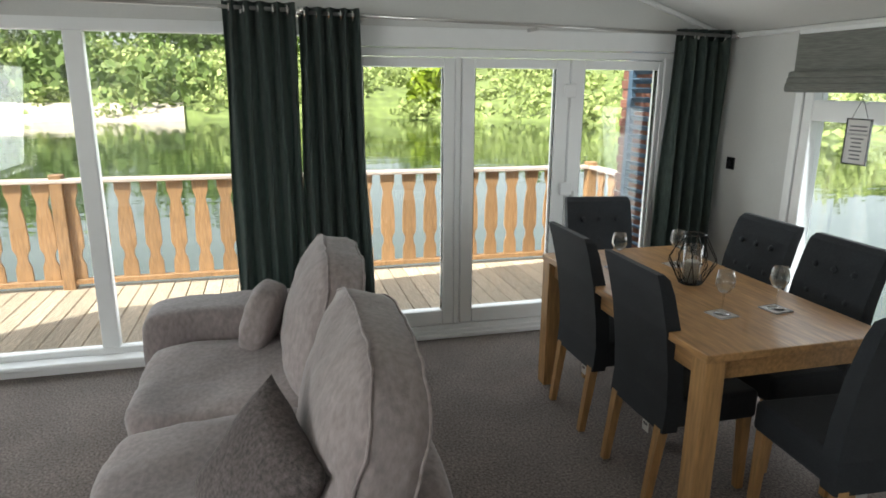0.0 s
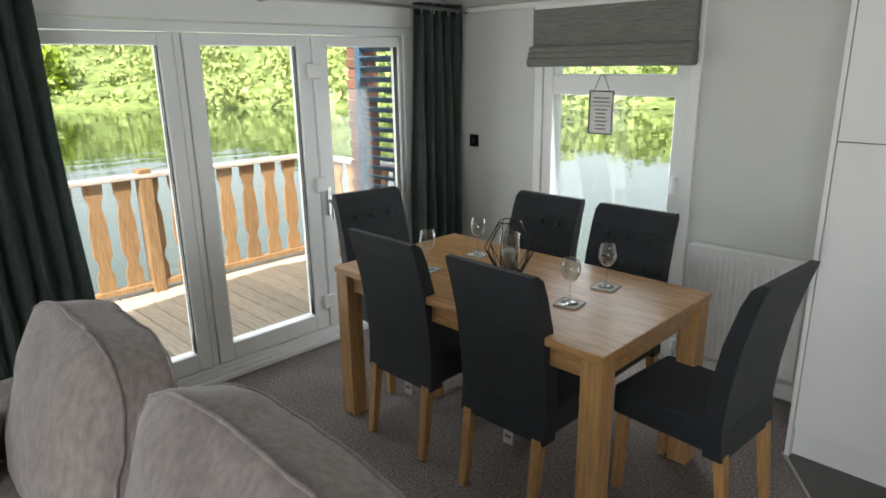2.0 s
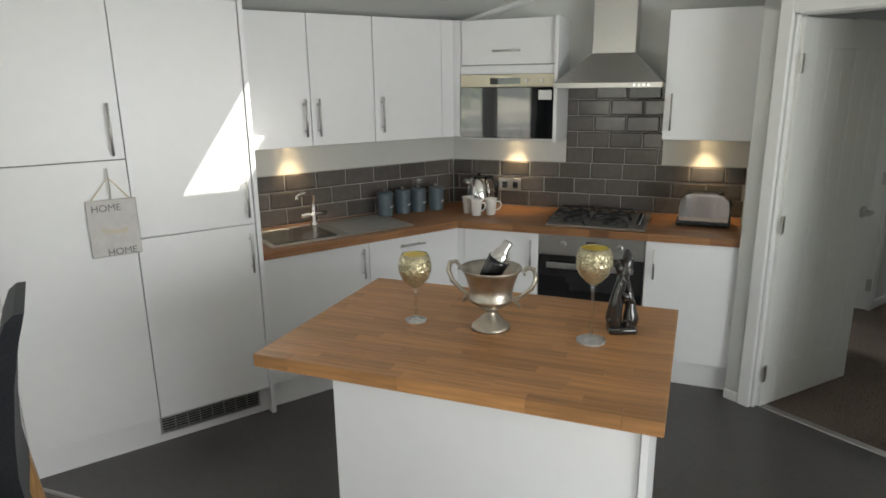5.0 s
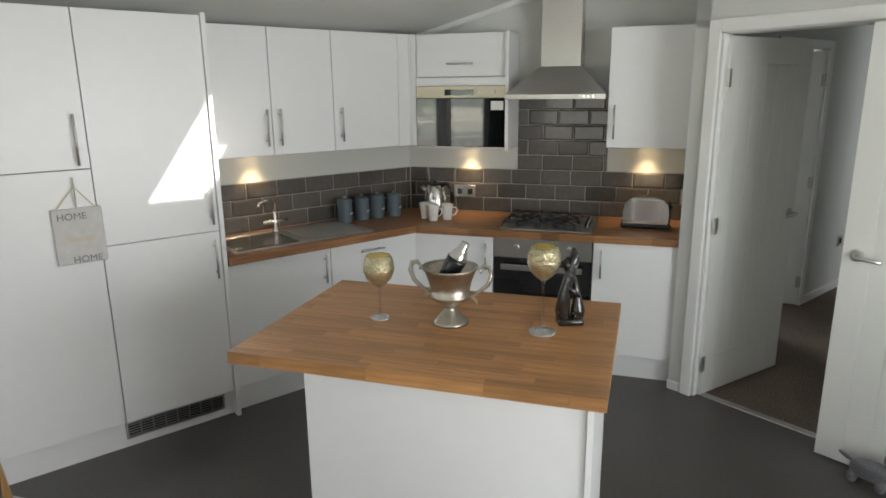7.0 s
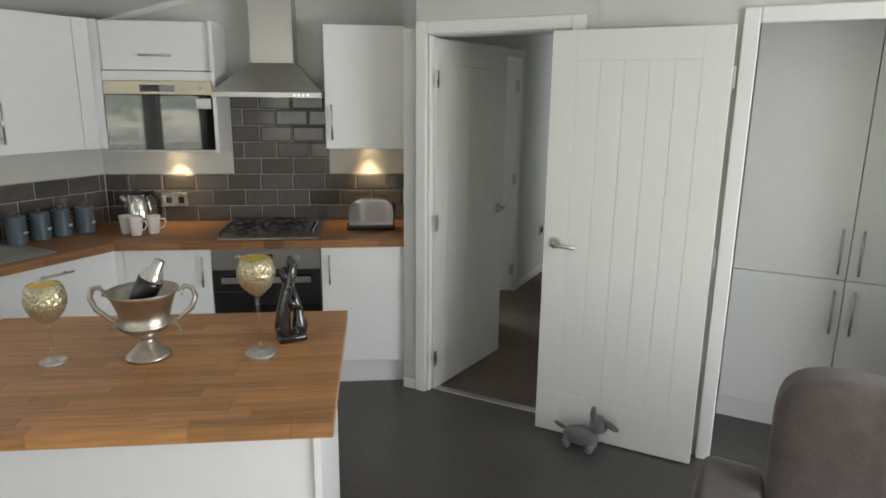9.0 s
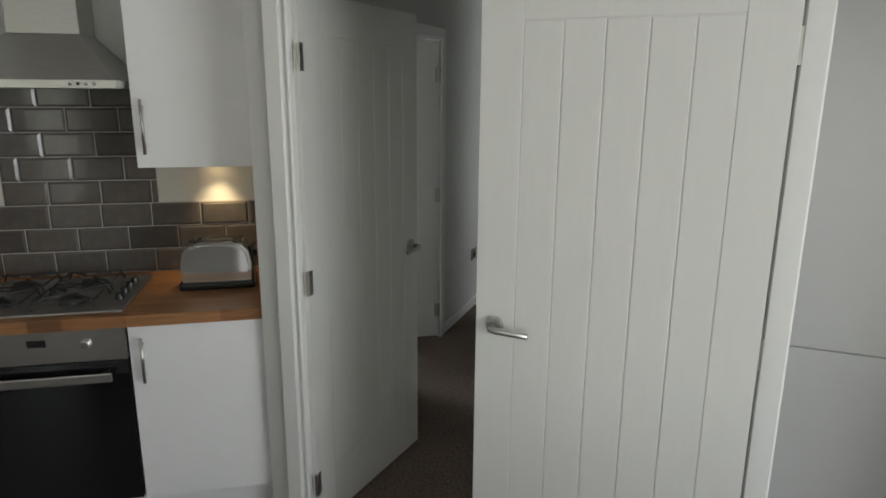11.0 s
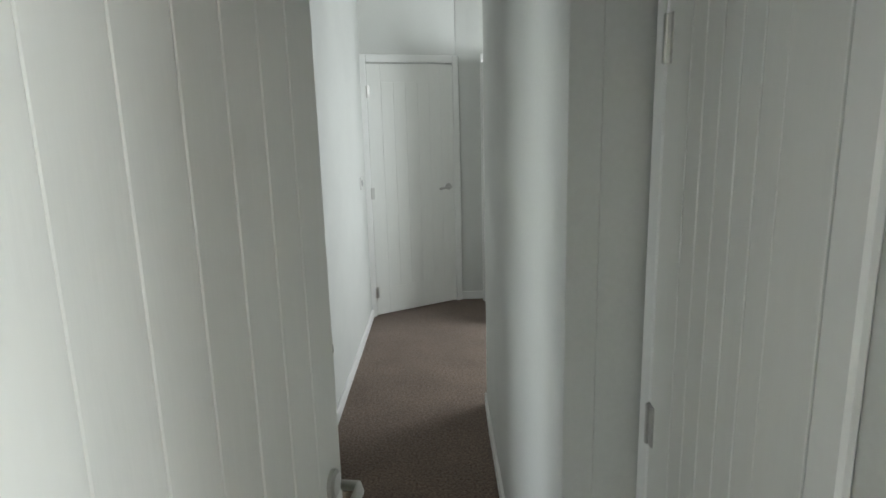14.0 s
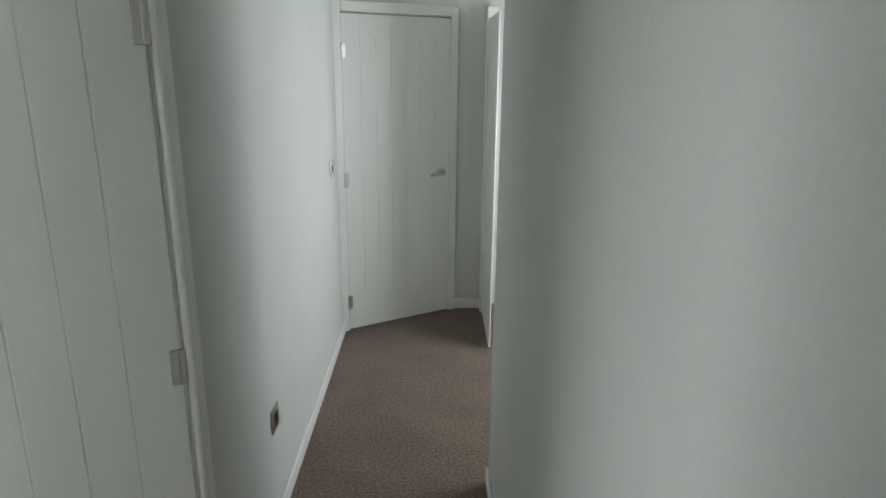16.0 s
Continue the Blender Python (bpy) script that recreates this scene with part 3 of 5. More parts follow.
def panel_door(name, w, label, grooves=5, handle=True, flip=False):
    """Hinge at x = 0; the face looks to -y."""
    e = empty(name, 0, 0, 0)
    h, t = 1.975, 0.036
    bm = bmesh.new()
    mgn, top = 0.115, 0.13
    n = grooves
    box(bm, 0, w, -t + 0.003, -0.003, 0.012, h)
    for ya, yb in ((-t, -t + 0.004), (-0.004, 0.0)):
        box(bm, 0, mgn, ya, yb, 0.012, h, bevel=0.0012)
        box(bm, w - mgn, w, ya, yb, 0.012, h, bevel=0.0012)
        box(bm, mgn, w - mgn, ya, yb, 0.012, 0.012 + 0.215, bevel=0.0012)
        box(bm, mgn, w - mgn, ya, yb, h - top, h, bevel=0.0012)
    part("slab", bm, M_DOOR, e)
    sw = (w - 2 * mgn) / n
    for ya, yb in ((-t + 0.0005, -t + 0.004), (-0.004, -0.0005)):
        for i in range(n):
            part("board", B(mgn + i * sw + 0.0018, mgn + (i + 1) * sw - 0.0018, ya, yb, 0.231, h - top - 0.004, bevel=0.0015), M_DOOR, e)
    if handle:
        for s in (-1, 1):
            y0 = -t if s < 0 else 0
            part("door_handle", tube([(w - 0.06, y0 + s * 0.02, 1.0), (w - 0.06, y0 + s * 0.05, 1.0), (w - 0.075, y0 + s * 0.056, 1.0), (w - 0.17, y0 + s * 0.056, 0.995)], 0.0095, 10), M_STEEL, e, "brushed steel lever handle", smooth=True)
            part("rose", lathe([(0.027, 0), (0.027, 0.008), (0.02, 0.012)], 20), M_STEEL, e, smooth=False, m=pose(w - 0.06, y0, 1.0, -90 * s, 0, 0))
    for z in (0.2, 1.0, 1.77):
        if flip:
            part("hinge", boxes([(-0.012, 0.024, -0.002, 0.004, z - 0.045, z + 0.045), (-0.006, 0.004, 0.0, 0.01, z - 0.045, z + 0.045)], 0.002), M_STEEL, e, "steel butt hinge")
        part("hinge", boxes([(-0.012, 0.024, -t - 0.004, -t + 0.002, z - 0.045, z + 0.045), (-0.006, 0.004, -t - 0.01, -t, z - 0.045, z + 0.045)], 0.002), M_STEEL, e, "steel butt hinge")
    return tagged(e, label, "door", kind="structure")


def set_door(e, x, y, turn, mirror=False):
    e.matrix_world = pose(x, y, 0, 0, 0, turn)
    return e


d1 = panel_door("door_2", 0.75, "white boarded door standing open into the hallway")
set_door(d1, 1.10, -1.262, 262.6)
d2 = panel_door("door_3", 0.76, "white boarded door folded back flat against the wall")
d2.matrix_world = pose(-0.365, -1.118 + 0.0, 0)
d3 = panel_door("door_4", 0.55, "white boarded door closed in the hallway side wall", handle=False)
set_door(d3, 0.305, -2.14, 90)
d4 = panel_door("door_5", 0.76, "white boarded bedroom door standing half open", handle=True, flip=True)
set_door(d4, 1.392, -3.33, 34)
d5 = panel_door("door_6", 0.75, "white boarded door at the end of the hallway, shut")
d5.matrix_world = EM @ pose(0.037, 0.02, 0)


def casing(name, rows, label="white moulded door casing"):
    return struct(part(name, boxes(rows, 0.005), M_TRIM), label, "door frame")


casing("trim_hall_door", [(1.1, 1.165, YD, YD + 0.02, 0, 2.055), (0.275, 0.34, YD, YD + 0.02, 0, 2.055), (0.34, 1.1, YD, YD + 0.02, 1.99, 2.055),
                          (1.085, 1.1, YD - 0.09, YD - 0.002, 0, 1.99), (0.34, 0.352, YD - 0.14, YD - 0.002, 0, 1.99), (0.352, 1.085, YD - 0.14, YD - 0.002, 1.985, 2.0)])
casing("trim_recess_door", [(-0.445, -0.38, YD, YD + 0.02, 0, 2.05), (-1.285, -1.22, YD, YD + 0.02, 0, 2.05), (-1.22, -0.445, YD, YD + 0.02, 1.985, 2.05),
                            (-0.395, -0.38, YD - 0.14, YD - 0.002, 0, 1.985), (-0.41, -0.395, YD - 0.10, YD - 0.02, 0, 1.985)])
casing("trim_hall_closet", [(0.325, 0.343, -2.21, -2.145, 0, 2.05), (0.325, 0.343, -2.145, -1.585, 1.985, 2.05), (0.325, 0.343, -1.585, -1.52, 0, 2.05)])
casing("trim_bedroom", [(1.367, 1.385, -3.40, -3.335, 0, 2.05), (1.367, 1.385, -2.56, -2.495, 0, 2.05), (1.367, 1.385, -3.335, -2.56, 1.985, 2.05), (1.387, 1.498, -3.36, -3.342, 0, 1.985), (1.387, 1.498, -2.56, -2.545, 0, 1.985)])
struct(part("trim_end_door", boxes([(-0.02, 0.035, -0.02, 0.0, 0, 2.045), (0.79, 0.845, -0.02, 0.0, 0, 2.045), (0.035, 0.79, -0.02, 0.0, 1.985, 2.045)], 0.005), M_TRIM, m=EM), "white moulded door casing", "door frame")
casing("trim_side_door", [(0.40, 0.47, -6.29, -6.22, 0, 2.05), (0.445, 0.455, -6.22, -5.6, 0.01, 1.98)])
struct(part("wall_panel_joint", boxes([(0.425, 0.431, -2.26, -2.254, 0, 3.0), (0.555, 0.565, -6.31, -6.303, 0.07, 3.0)]), M_WALL), "cover strip over a wall panel joint", "trim")

# ---- kitchen units ----


def bar_handle(parent, x, y, z, length, upright=True, out=(-1, 0)):
    """A bar on two posts; out is the way it stands off."""
    h = length / 2
    o = Vector((out[0], out[1], 0))
    side = Vector((0, 0, 1)) if upright else Vector((-out[1], out[0], 0))
    c = Vector((x, y, z)) + o * 0.032
    bm = tube([c - side * h, c + side * h], 0.006, 8)
    for s in (-1, 1):
        tube([c + side * (h - 0.03) * s, c + side * (h - 0.03) * s - o * 0.032], 0.004, 6, bm)
    return part("handle", bm, M_STEEL, parent, "brushed steel bar handle", smooth=True)


def place(parent_m, name, label, cat, group=""):
    e = new(name)
    e.matrix_world = parent_m
    return thing(e, label, cat, group)


# local frame of the sink run: x toward the room's south along the wall, y into the room
EMX = Matrix(((0, -1, 0, XE), (-1, 0, 0, 1.963), (0, 0, 1, 0), (0, 0, 0, 1)))


def unit(m, name, label, s0, s1, depth, z0, z1, doors, group, back=0.002):
    """doors: rows of (s0, s1, z0, z1, handle or None); a handle is (s, z, length, upright)."""
    e = place(m, name, label, "cabinet", group)
    part("body", B(s0 + 0.002, s1 - 0.002, back, depth - 0.024, z0, z1 - 0.002), M_CAB, e)
    for a, b, c, d, hd in doors:
        dr = part("cabinet_door", B(a + 0.002, b - 0.002, depth - 0.02, depth, c + 0.002, d - 0.002, bevel=0.0015), M_CAB, e)
        # dark sheet over the white body paints in the shade of the door gaps
        part("shadow_gap", B(a + 0.001, b - 0.001, depth - 0.0235, depth - 0.0202, c, d), M_GAP_SHADE, dr)
        if hd:
            bar_handle(dr, hd[0], depth, hd[1], hd[2], hd[3], (0, 1))
    return e


G = "kitchen units"
TD = XE - 2.585
unit(EMX, "tall_cabinet", "tall white flat-fronted larder cabinet", 0.02, 0.56, TD, 0.15, 2.08, [(0.02, 0.56, 0.15, 1.40, None), (0.02, 0.56, 1.40, 2.08, (0.51, 1.53, 0.22, True))], G)
unit(EMX, "tall_cabinet", "tall white flat-fronted fridge freezer cabinet", 0.56, 1.105, TD, 0.15, 2.08, [(0.56, 1.105, 0.15, 1.04, (1.07, 0.90, 0.2, True)), (0.56, 1.105, 1.04, 2.08, (1.07, 1.18, 0.2, True))], G)
e = place(EMX, "end_panel", "white end panel of the tall cabinets", "panel", "end panels")
part("panel", B(0.0, 0.019, 0.002, TD + 0.004, 0, 2.09, bevel=0.001), M_CAB, e)
e = place(EMX, "end_panel", "white end panel of the tall cabinets", "panel", "end panels")
part("panel", B(1.106, 1.128, 0.002, TD + 0.012, 0, 2.09, bevel=0.001), M_CAB, e)
pl = place(EMX, "plinth", "white plinth under the tall cabinets", "plinth", "plinths")
part("board", B(0.02, 1.105, TD - 0.06, TD - 0.042, 0.004, 0.148), M_CAB, pl)
gr = place(EMX, "vent_grille", "steel louvred plinth vent", "vent")
part("frame", boxes([(0.56, 1.06, TD - 0.042, TD - 0.036, 0.045, 0.055), (0.56, 1.06, TD - 0.042, TD - 0.036, 0.125, 0.135), (0.56, 0.57, TD - 0.042, TD - 0.036, 0.055, 0.125), (1.05, 1.06, TD - 0.042, TD - 0.036, 0.055, 0.125)]), M_STEEL, gr)
# dark sheet stands for the shade behind the slats
part("backing", B(0.57, 1.05, TD - 0.0415, TD - 0.0405, 0.055, 0.125), M_GAP_SHADE, gr)
for i in range(5):
    part("slat", B(0.57, 1.05, TD - 0.0405, TD - 0.036, 0.060 + 0.0135 * i, 0.064 + 0.0135 * i), M_STEEL, gr)
for i in range(1, 8):
    part("bar", B(0.57 + 0.06 * i - 0.003, 0.57 + 0.06 * i + 0.003, TD - 0.040, TD - 0.0355, 0.055, 0.125), M_STEEL, gr)
BD = XE - 2.60
sE = 2.36  # corner of the fronts along this wall
unit(EMX, "base_cabinet", "white sink base cabinet under the worktop", 1.13, 1.745, BD, 0.15, 0.845, [(1.13, 1.745, 0.15, 0.845, (1.70, 0.73, 0.17, True))], G)
unit(EMX, "integrated_dishwasher", "white appliance door under the worktop", 1.745, 2.30, BD, 0.15, 0.845, [(1.745, 2.30, 0.15, 0.845, (2.02, 0.79, 0.17, False))], G)
e = place(EMX, "corner_post", "white corner filler post between base cabinets", "panel")
part("post", B(2.30, 2.365, BD - 0.04, BD - 0.004, 0.15, 0.845), M_CAB, e)
pl = place(EMX, "plinth", "white plinth under the sink cabinets", "plinth", "plinths")
part("board", B(1.13, 2.34, BD - 0.06, BD - 0.042, 0.004, 0.148), M_CAB, pl)
WD = 0.31
for a, b, hs in ((1.13, 1.54, 1.50), (1.54, 1.935, 1.58), (1.935, 2.41, 1.98)):
    unit(EMX, "wall_cabinet", "white flat-fronted wall cabinet over the sink run", a, b, WD, 1.375, 2.07, [(a, b, 1.375, 2.07, (hs, 1.53, 0.2, True))], G)
e = place(EMX, "corner_post", "white corner filler between wall cabinets", "panel")
part("post", B(2.412, 2.50, 0.15, WD - 0.003, 1.375, 2.07), M_CAB, e)

# hob run
HD = 0.585
e = place(HM, "corner_post", "white corner filler post beside the oven run", "panel")
part("post", B(0.21, 0.284, HD - 0.05, HD - 0.006, 0.15, 0.845), M_CAB, e)
unit(HM, "base_cabinet", "white base cabinet beside the oven", 0.285, 0.752, HD, 0.15, 0.845, [(0.285, 0.752, 0.15, 0.845, (0.71, 0.72, 0.17, True))], G)
unit(HM, "base_cabinet", "white base cabinet under the toaster", 1.355, 1.84, HD, 0.15, 0.845, [(1.355, 1.84, 0.15, 0.845, (1.405, 0.72, 0.17, True))], G)
pl = place(HM, "plinth", "white plinth under the hob run", "plinth", "plinths")
part("board", B(0.27, 1.845, HD - 0.06, HD - 0.042, 0.004, 0.148), M_CAB, pl)
unit(HM, "wall_cabinet", "white wall cabinet beside the cooker hood", 1.385, 1.865, 0.33, 1.375, 2.07, [(1.385, 1.865, 1.375, 2.07, (1.425, 1.53, 0.2, True))], G)
mc = unit(HM, "microwave_cabinet", "white wall cabinet housing the microwave", 0.16, 0.785, 0.31, 1.355, 2.07, [(0.175, 0.765, 1.805, 2.07, (0.47, 1.885, 0.17, False))], G)
part("side_panel", B(0.765, 0.785, 0.002, 0.345, 1.35, 2.07), M_CAB, mc)
part("side_panel", B(0.10, 0.172, 0.1, 0.33, 1.375, 2.07), M_CAB, mc)
part("rail", B(0.175, 0.765, 0.31, 0.328, 1.752, 1.80), M_CAB, mc)
mw = place(HM, "microwave_oven", "built-in steel and black glass microwave", "microwave")
part("case", B(0.178, 0.762, 0.31, 0.325, 1.368, 1.75), M_BLACK, mw)
part("control_panel", B(0.178, 0.762, 0.325, 0.335, 1.675, 1.75, bevel=0.002), mat("champagne_steel", (0.55, 0.5, 0.40), 0.35, 1.0), mw)
part("display", B(0.37, 0.56, 0.335, 0.3365, 1.69, 1.728), M_BLACKG, mw)
part("glass_door", B(0.178, 0.762, 0.325, 0.336, 1.37, 1.672, bevel=0.002), M_BLACKG, mw)
for q in (0.60, 0.69):
    part("knob", lathe([(0.013, 0), (0.013, 0.012), (0.01, 0.014)], 14), M_STEEL, mw, m=pose(q, 0.335, 1.712, -90))
part("sticker", B(0.672, 0.752, 0.3362, 0.3372, 1.60, 1.655), M_PAPER, mw)
# oven
ov = place(HM, "oven", "built-in oven with steel fascia and black glass", "oven")
part("case", B(0.757, 1.35, 0.02, HD - 0.02, 0.15, 0.845), M_BLACK, ov)
part("fascia", B(0.757, 1.35, HD - 0.02, HD + 0.004, 0.722, 0.843, bevel=0.002), M_STEEL, ov)
part("display", B(1.03, 1.09, HD + 0.004, HD + 0.0055, 0.785, 0.812), M_BLACKG, ov)
for q in (0.90, 1.22):
    part("knob", lathe([(0.018, 0), (0.016, 0.02), (0.012, 0.022)], 16), M_STEEL, ov, m=pose(q, HD + 0.004, 0.79, -90))
od = part("oven_door", B(0.757, 1.35, HD - 0.02, HD + 0.003, 0.155, 0.718, bevel=0.002), M_BLACKG, ov)
part("handle", boxes([(0.81, 1.30, HD + 0.03, HD + 0.045, 0.652, 0.685), (0.83, 0.85, HD + 0.003, HD + 0.03, 0.66, 0.677), (1.26, 1.28, HD + 0.003, HD + 0.03, 0.66, 0.677)], 0.003), M_STEEL, od, "flat steel oven handle")
# worktops
wt = thing(part("worktop", prism([(XE - 0.002, 0.833), (2.565, 0.833), (2.565, -0.398), (2.84, -0.93), (XE - 0.002, -0.75)], 0.848, 0.89), M_BLOCK_E), "oiled wood-block worktop along the sink run", "worktop")
hp = [HM @ Vector(p) for p in ((0.262, 0.622, 0), (1.848, 0.605, 0), (1.85, 0.002, 0), (0.328, 0.002, 0))]
wt2 = thing(part("worktop", prism([(p.x, p.y) for p in hp], 0.8475, 0.8895), M_BLOCK_H), "oiled wood-block worktop along the hob run", "worktop")
# sink
sk1 = place(EMX, "sink", "stainless steel sink with ribbed drainer", "sink")
part("rim", boxes([(1.19, 2.07, 0.07, 0.10, 0.888, 0.896), (1.19, 2.07, 0.46, 0.49, 0.888, 0.896), (1.19, 1.225, 0.10, 0.46, 0.888, 0.896), (1.60, 1.64, 0.10, 0.46, 0.888, 0.896), (2.04, 2.07, 0.10, 0.46, 0.888, 0.896)], 0.003), M_STEEL, sk1)
part("drainer", B(1.64, 2.04, 0.10, 0.46, 0.8905, 0.8925), M_STEEL, sk1)
for i in range(9):
    part("rib", B(1.66, 2.02, 0.125 + 0.038 * i, 0.137 + 0.038 * i, 0.892, 0.898, bevel=0.002), M_STEEL, sk1)
# flat plate; the shade of a sunk bowl is put into darker steel
part("bowl", boxes([(1.225, 1.6, 0.10, 0.46, 0.8906, 0.892)]), mat("bowl_shade_steel", (0.36, 0.36, 0.35), 0.22, 1.0, grain=0.1, scale=8), sk1)
tp = place(EMX, "mixer_tap", "chrome mixer tap with a long spout", "tap")
part("body", lathe([(0.025, 0.89), (0.024, 0.90), (0.014, 0.91), (0.013, 0.98), (0.011, 1.04)], 16, m=Matrix.Translation((1.61, 0.10, 0))), M_CHROME, tp, smooth=True)
part("spout", tube([(1.61, 0.10, 1.0), (1.608, 0.11, 1.06), (1.59, 0.14, 1.085), (1.50, 0.22, 1.105), (1.44, 0.27, 1.10), (1.435, 0.275, 1.085)], 0.010, 10), M_CHROME, tp, smooth=True)
part("handle", tube([(1.53, 0.10, 0.955), (1.69, 0.10, 0.955)], 0.013, 10), M_CHROME, tp, smooth=True)
# hood
hd = place(HM, "cooker_hood", "brushed steel chimney cooker hood", "cooker hood")
bm = bmesh.new()
lo = [bm.verts.new(p) for p in ((0.785, 0.003, 1.695), (1.375, 0.003, 1.695), (1.375, 0.45, 1.695), (0.785, 0.45, 1.695))]
hi = [bm.verts.new(p) for p in ((0.955, 0.003, 1.86), (1.205, 0.003, 1.86), (1.205, 0.2, 1.86), (0.955, 0.2, 1.86))]
bm.faces.new(lo)
bm.faces.new(hi)
for i in range(4):
    bm.faces.new((lo[i], lo[(i + 1) % 4], hi[(i + 1) % 4], hi[i]))
part("canopy", bm, M_STEEL, hd)
part("lip", B(0.783, 1.377, 0.003, 0.452, 1.665, 1.695, bevel=0.002), M_STEEL, hd)
part("chimney", B(0.957, 1.203, 0.003, 0.198, 1.86, 2.75, bevel=0.002), M_STEEL, hd)
for i in range(4):
    part("button", lathe([(0.006, 0), (0.006, 0.004)], 8), M_CHROME, hd, m=pose(1.23 + 0.025 * i, 0.452, 1.68, -90))
# hob
hb = place(HM, "gas_hob", "steel gas hob with black pan supports", "hob")
part("plate", B(0.785, 1.345, 0.09, 0.57, 0.8895, 0.899, bevel=0.004), M_STEEL, hb)
for bx, by, r in ((0.90, 0.22, 0.045), (0.90, 0.44, 0.035), (1.14, 0.22, 0.035), (1.14, 0.44, 0.045)):
    bu = part("burner", lathe([(r, 0.899), (r, 0.912), (r * 0.8, 0.914), (r * 0.8, 0.922), (0.004, 0.924)], 20, m=Matrix.Translation((bx, by, 0))), M_IRON, hb)
    bm = bmesh.new()
    for k in range(4):
        a = k * math.pi / 2 + math.pi / 4
        c, s = math.cos(a), math.sin(a)
        tube([(bx + 0.15 * c, by + 0.13 * s, 0.9), (bx + 0.13 * c, by + 0.12 * s, 0.935), (bx + 0.03 * c, by + 0.03 * s, 0.938)], 0.005, 6, bm)
    part("pan_support", bm, M_IRON, hb)
    part("grate_frame", tube([(bx - 0.1, by - 0.09, 0.93), (bx + 0.1, by - 0.09, 0.93), (bx + 0.1, by + 0.09, 0.93), (bx - 0.1, by + 0.09, 0.93), (bx - 0.1, by - 0.09, 0.93)], 0.004, 6), M_IRON, hb)
for i in range(4):
    part("knob", lathe([(0.016, 0.899), (0.014, 0.92), (0.01, 0.922)], 14, m=Matrix.Translation((1.30, 0.2 + 0.075 * i, 0))), M_BLACK, hb)


# under-cabinet lamps
def downlight(m, s, d):
    e = place(m @ Matrix.Translation((s, d, 1.372)), "cabinet_light", "small warm round light under the wall cabinet", "light", "under-cabinet lights")
    part("housing", lathe([(0.03, 0), (0.03, -0.008), (0.022, -0.009)], 18), M_STEEL, e)
    part("lens", lathe([(0.02, -0.0092), (0.018, -0.0105), (0.002, -0.011)], 16), M_LED, e)
    p = (m @ Matrix.Translation((s, d, 1.355))).translation
    o = lamp("cabinet_lamp", "SPOT", 2.6, look(p, (p.x, p.y, 0)), (1.0, 0.72, 0.40))
    o.data.spot_size, o.data.spot_blend, o.data.shadow_soft_size = radians(88), 0.8, 0.015


downlight(EMX, 1.52, 0.07)
downlight(HM @ Matrix.Translation((0, 0, -0.02)), 0.46, 0.07)
downlight(HM, 1.63, 0.07)

# ---- island ----
IM = pose(1.03, 0.667, 0, 0, 0, 33)
isl = place(IM, "kitchen_island", "white panelled kitchen island base", "island")
part("body", B(-0.536, 0.342, -0.21, 0.375, 0.08, 0.878, bevel=0.002), M_CAB, isl)
part("end_panel", B(-0.556, -0.538, -0.22, 0.385, 0.004, 0.878), M_CAB, isl)
part("plinth", B(-0.5, 0.31, -0.18, 0.34, 0.004, 0.08), M_CAB, isl)
it = thing(place(IM, "island_worktop", "x", "worktop"), "oiled wood-block island worktop with staggered staves", "worktop")
part("underside", B(-0.588, 0.588, -0.413, 0.413, 0.879, 0.8815), M_STAVE, it)
rt = random.Random(12)
stave_data = {}
for r in range(20):
    x = -0.59 - rt.random() * 0.2
    y = -0.415 + 0.0415 * r
    while x < 0.59:
        ln_ = rt.choice((0.24, 0.3, 0.36, 0.42))
        a, b = max(x, -0.59), min(x + ln_, 0.59)
        if b - a > 0.03:
            k = round(b - a, 3)
            if k not in stave_data:
                stave_data[k] = part("stave", B(0.0002, k - 0.0002, 0.0002, 0.0413, 0, 0.038, bevel=0.0006), M_STAVE, it, m=pose(a, y, 0.882)).data
            else:
                o = new("stave", stave_data[k])
                o.parent, o.matrix_basis = it, pose(a, y, 0.882)
        x += ln_


def goblet(x, y, h, turn=0):
    e = empty("goblet", x, y, 0.9205)
    thing(e, "tall crackle-glass goblet with gold bowl and glitter foot", "goblet", "gold goblets")
    k = h / 0.30
    part("foot", lathe([(0.046 * k, 0), (0.046 * k, 0.005), (0.02, 0.008), (0.006, 0.012)], 28), M_SPARK, e)
    part("stem", lathe([(0.006, 0.012), (0.0045, 0.06), (0.0045, h - 0.13), (0.009, h - 0.115)], 12), M_WINE, e, smooth=True)
    part("bowl", lathe([(0.006, h - 0.118), (0.022, h - 0.108), (0.044, h - 0.085), (0.055, h - 0.058), (0.056, h - 0.04), (0.051, h - 0.016), (0.043, h), (0.0405, h), (0.047, h - 0.02), (0.05, h - 0.045), (0.03, h - 0.085)], 28), M_GOLD, e, smooth=True)
    part("lining", lathe([(0.0395, h - 0.002), (0.046, h - 0.02), (0.049, h - 0.045), (0.03, h - 0.083)], 28), M_GOLDIN, e, "bright gold lining")
    return e


goblet(1.235, 0.79, 0.235)
goblet(0.755, 0.455, 0.30)
ub = empty("ice_bucket", 1.03, 0.63, 0.9205, 33)
thing(ub, "pewter trophy-shaped wine cooler with two scroll handles", "wine cooler")
part("foot", lathe([(0.064, 0), (0.064, 0.008), (0.058, 0.014), (0.04, 0.03), (0.022, 0.05), (0.018, 0.062), (0.026, 0.066)], 32), M_PEWTER, ub, smooth=True)
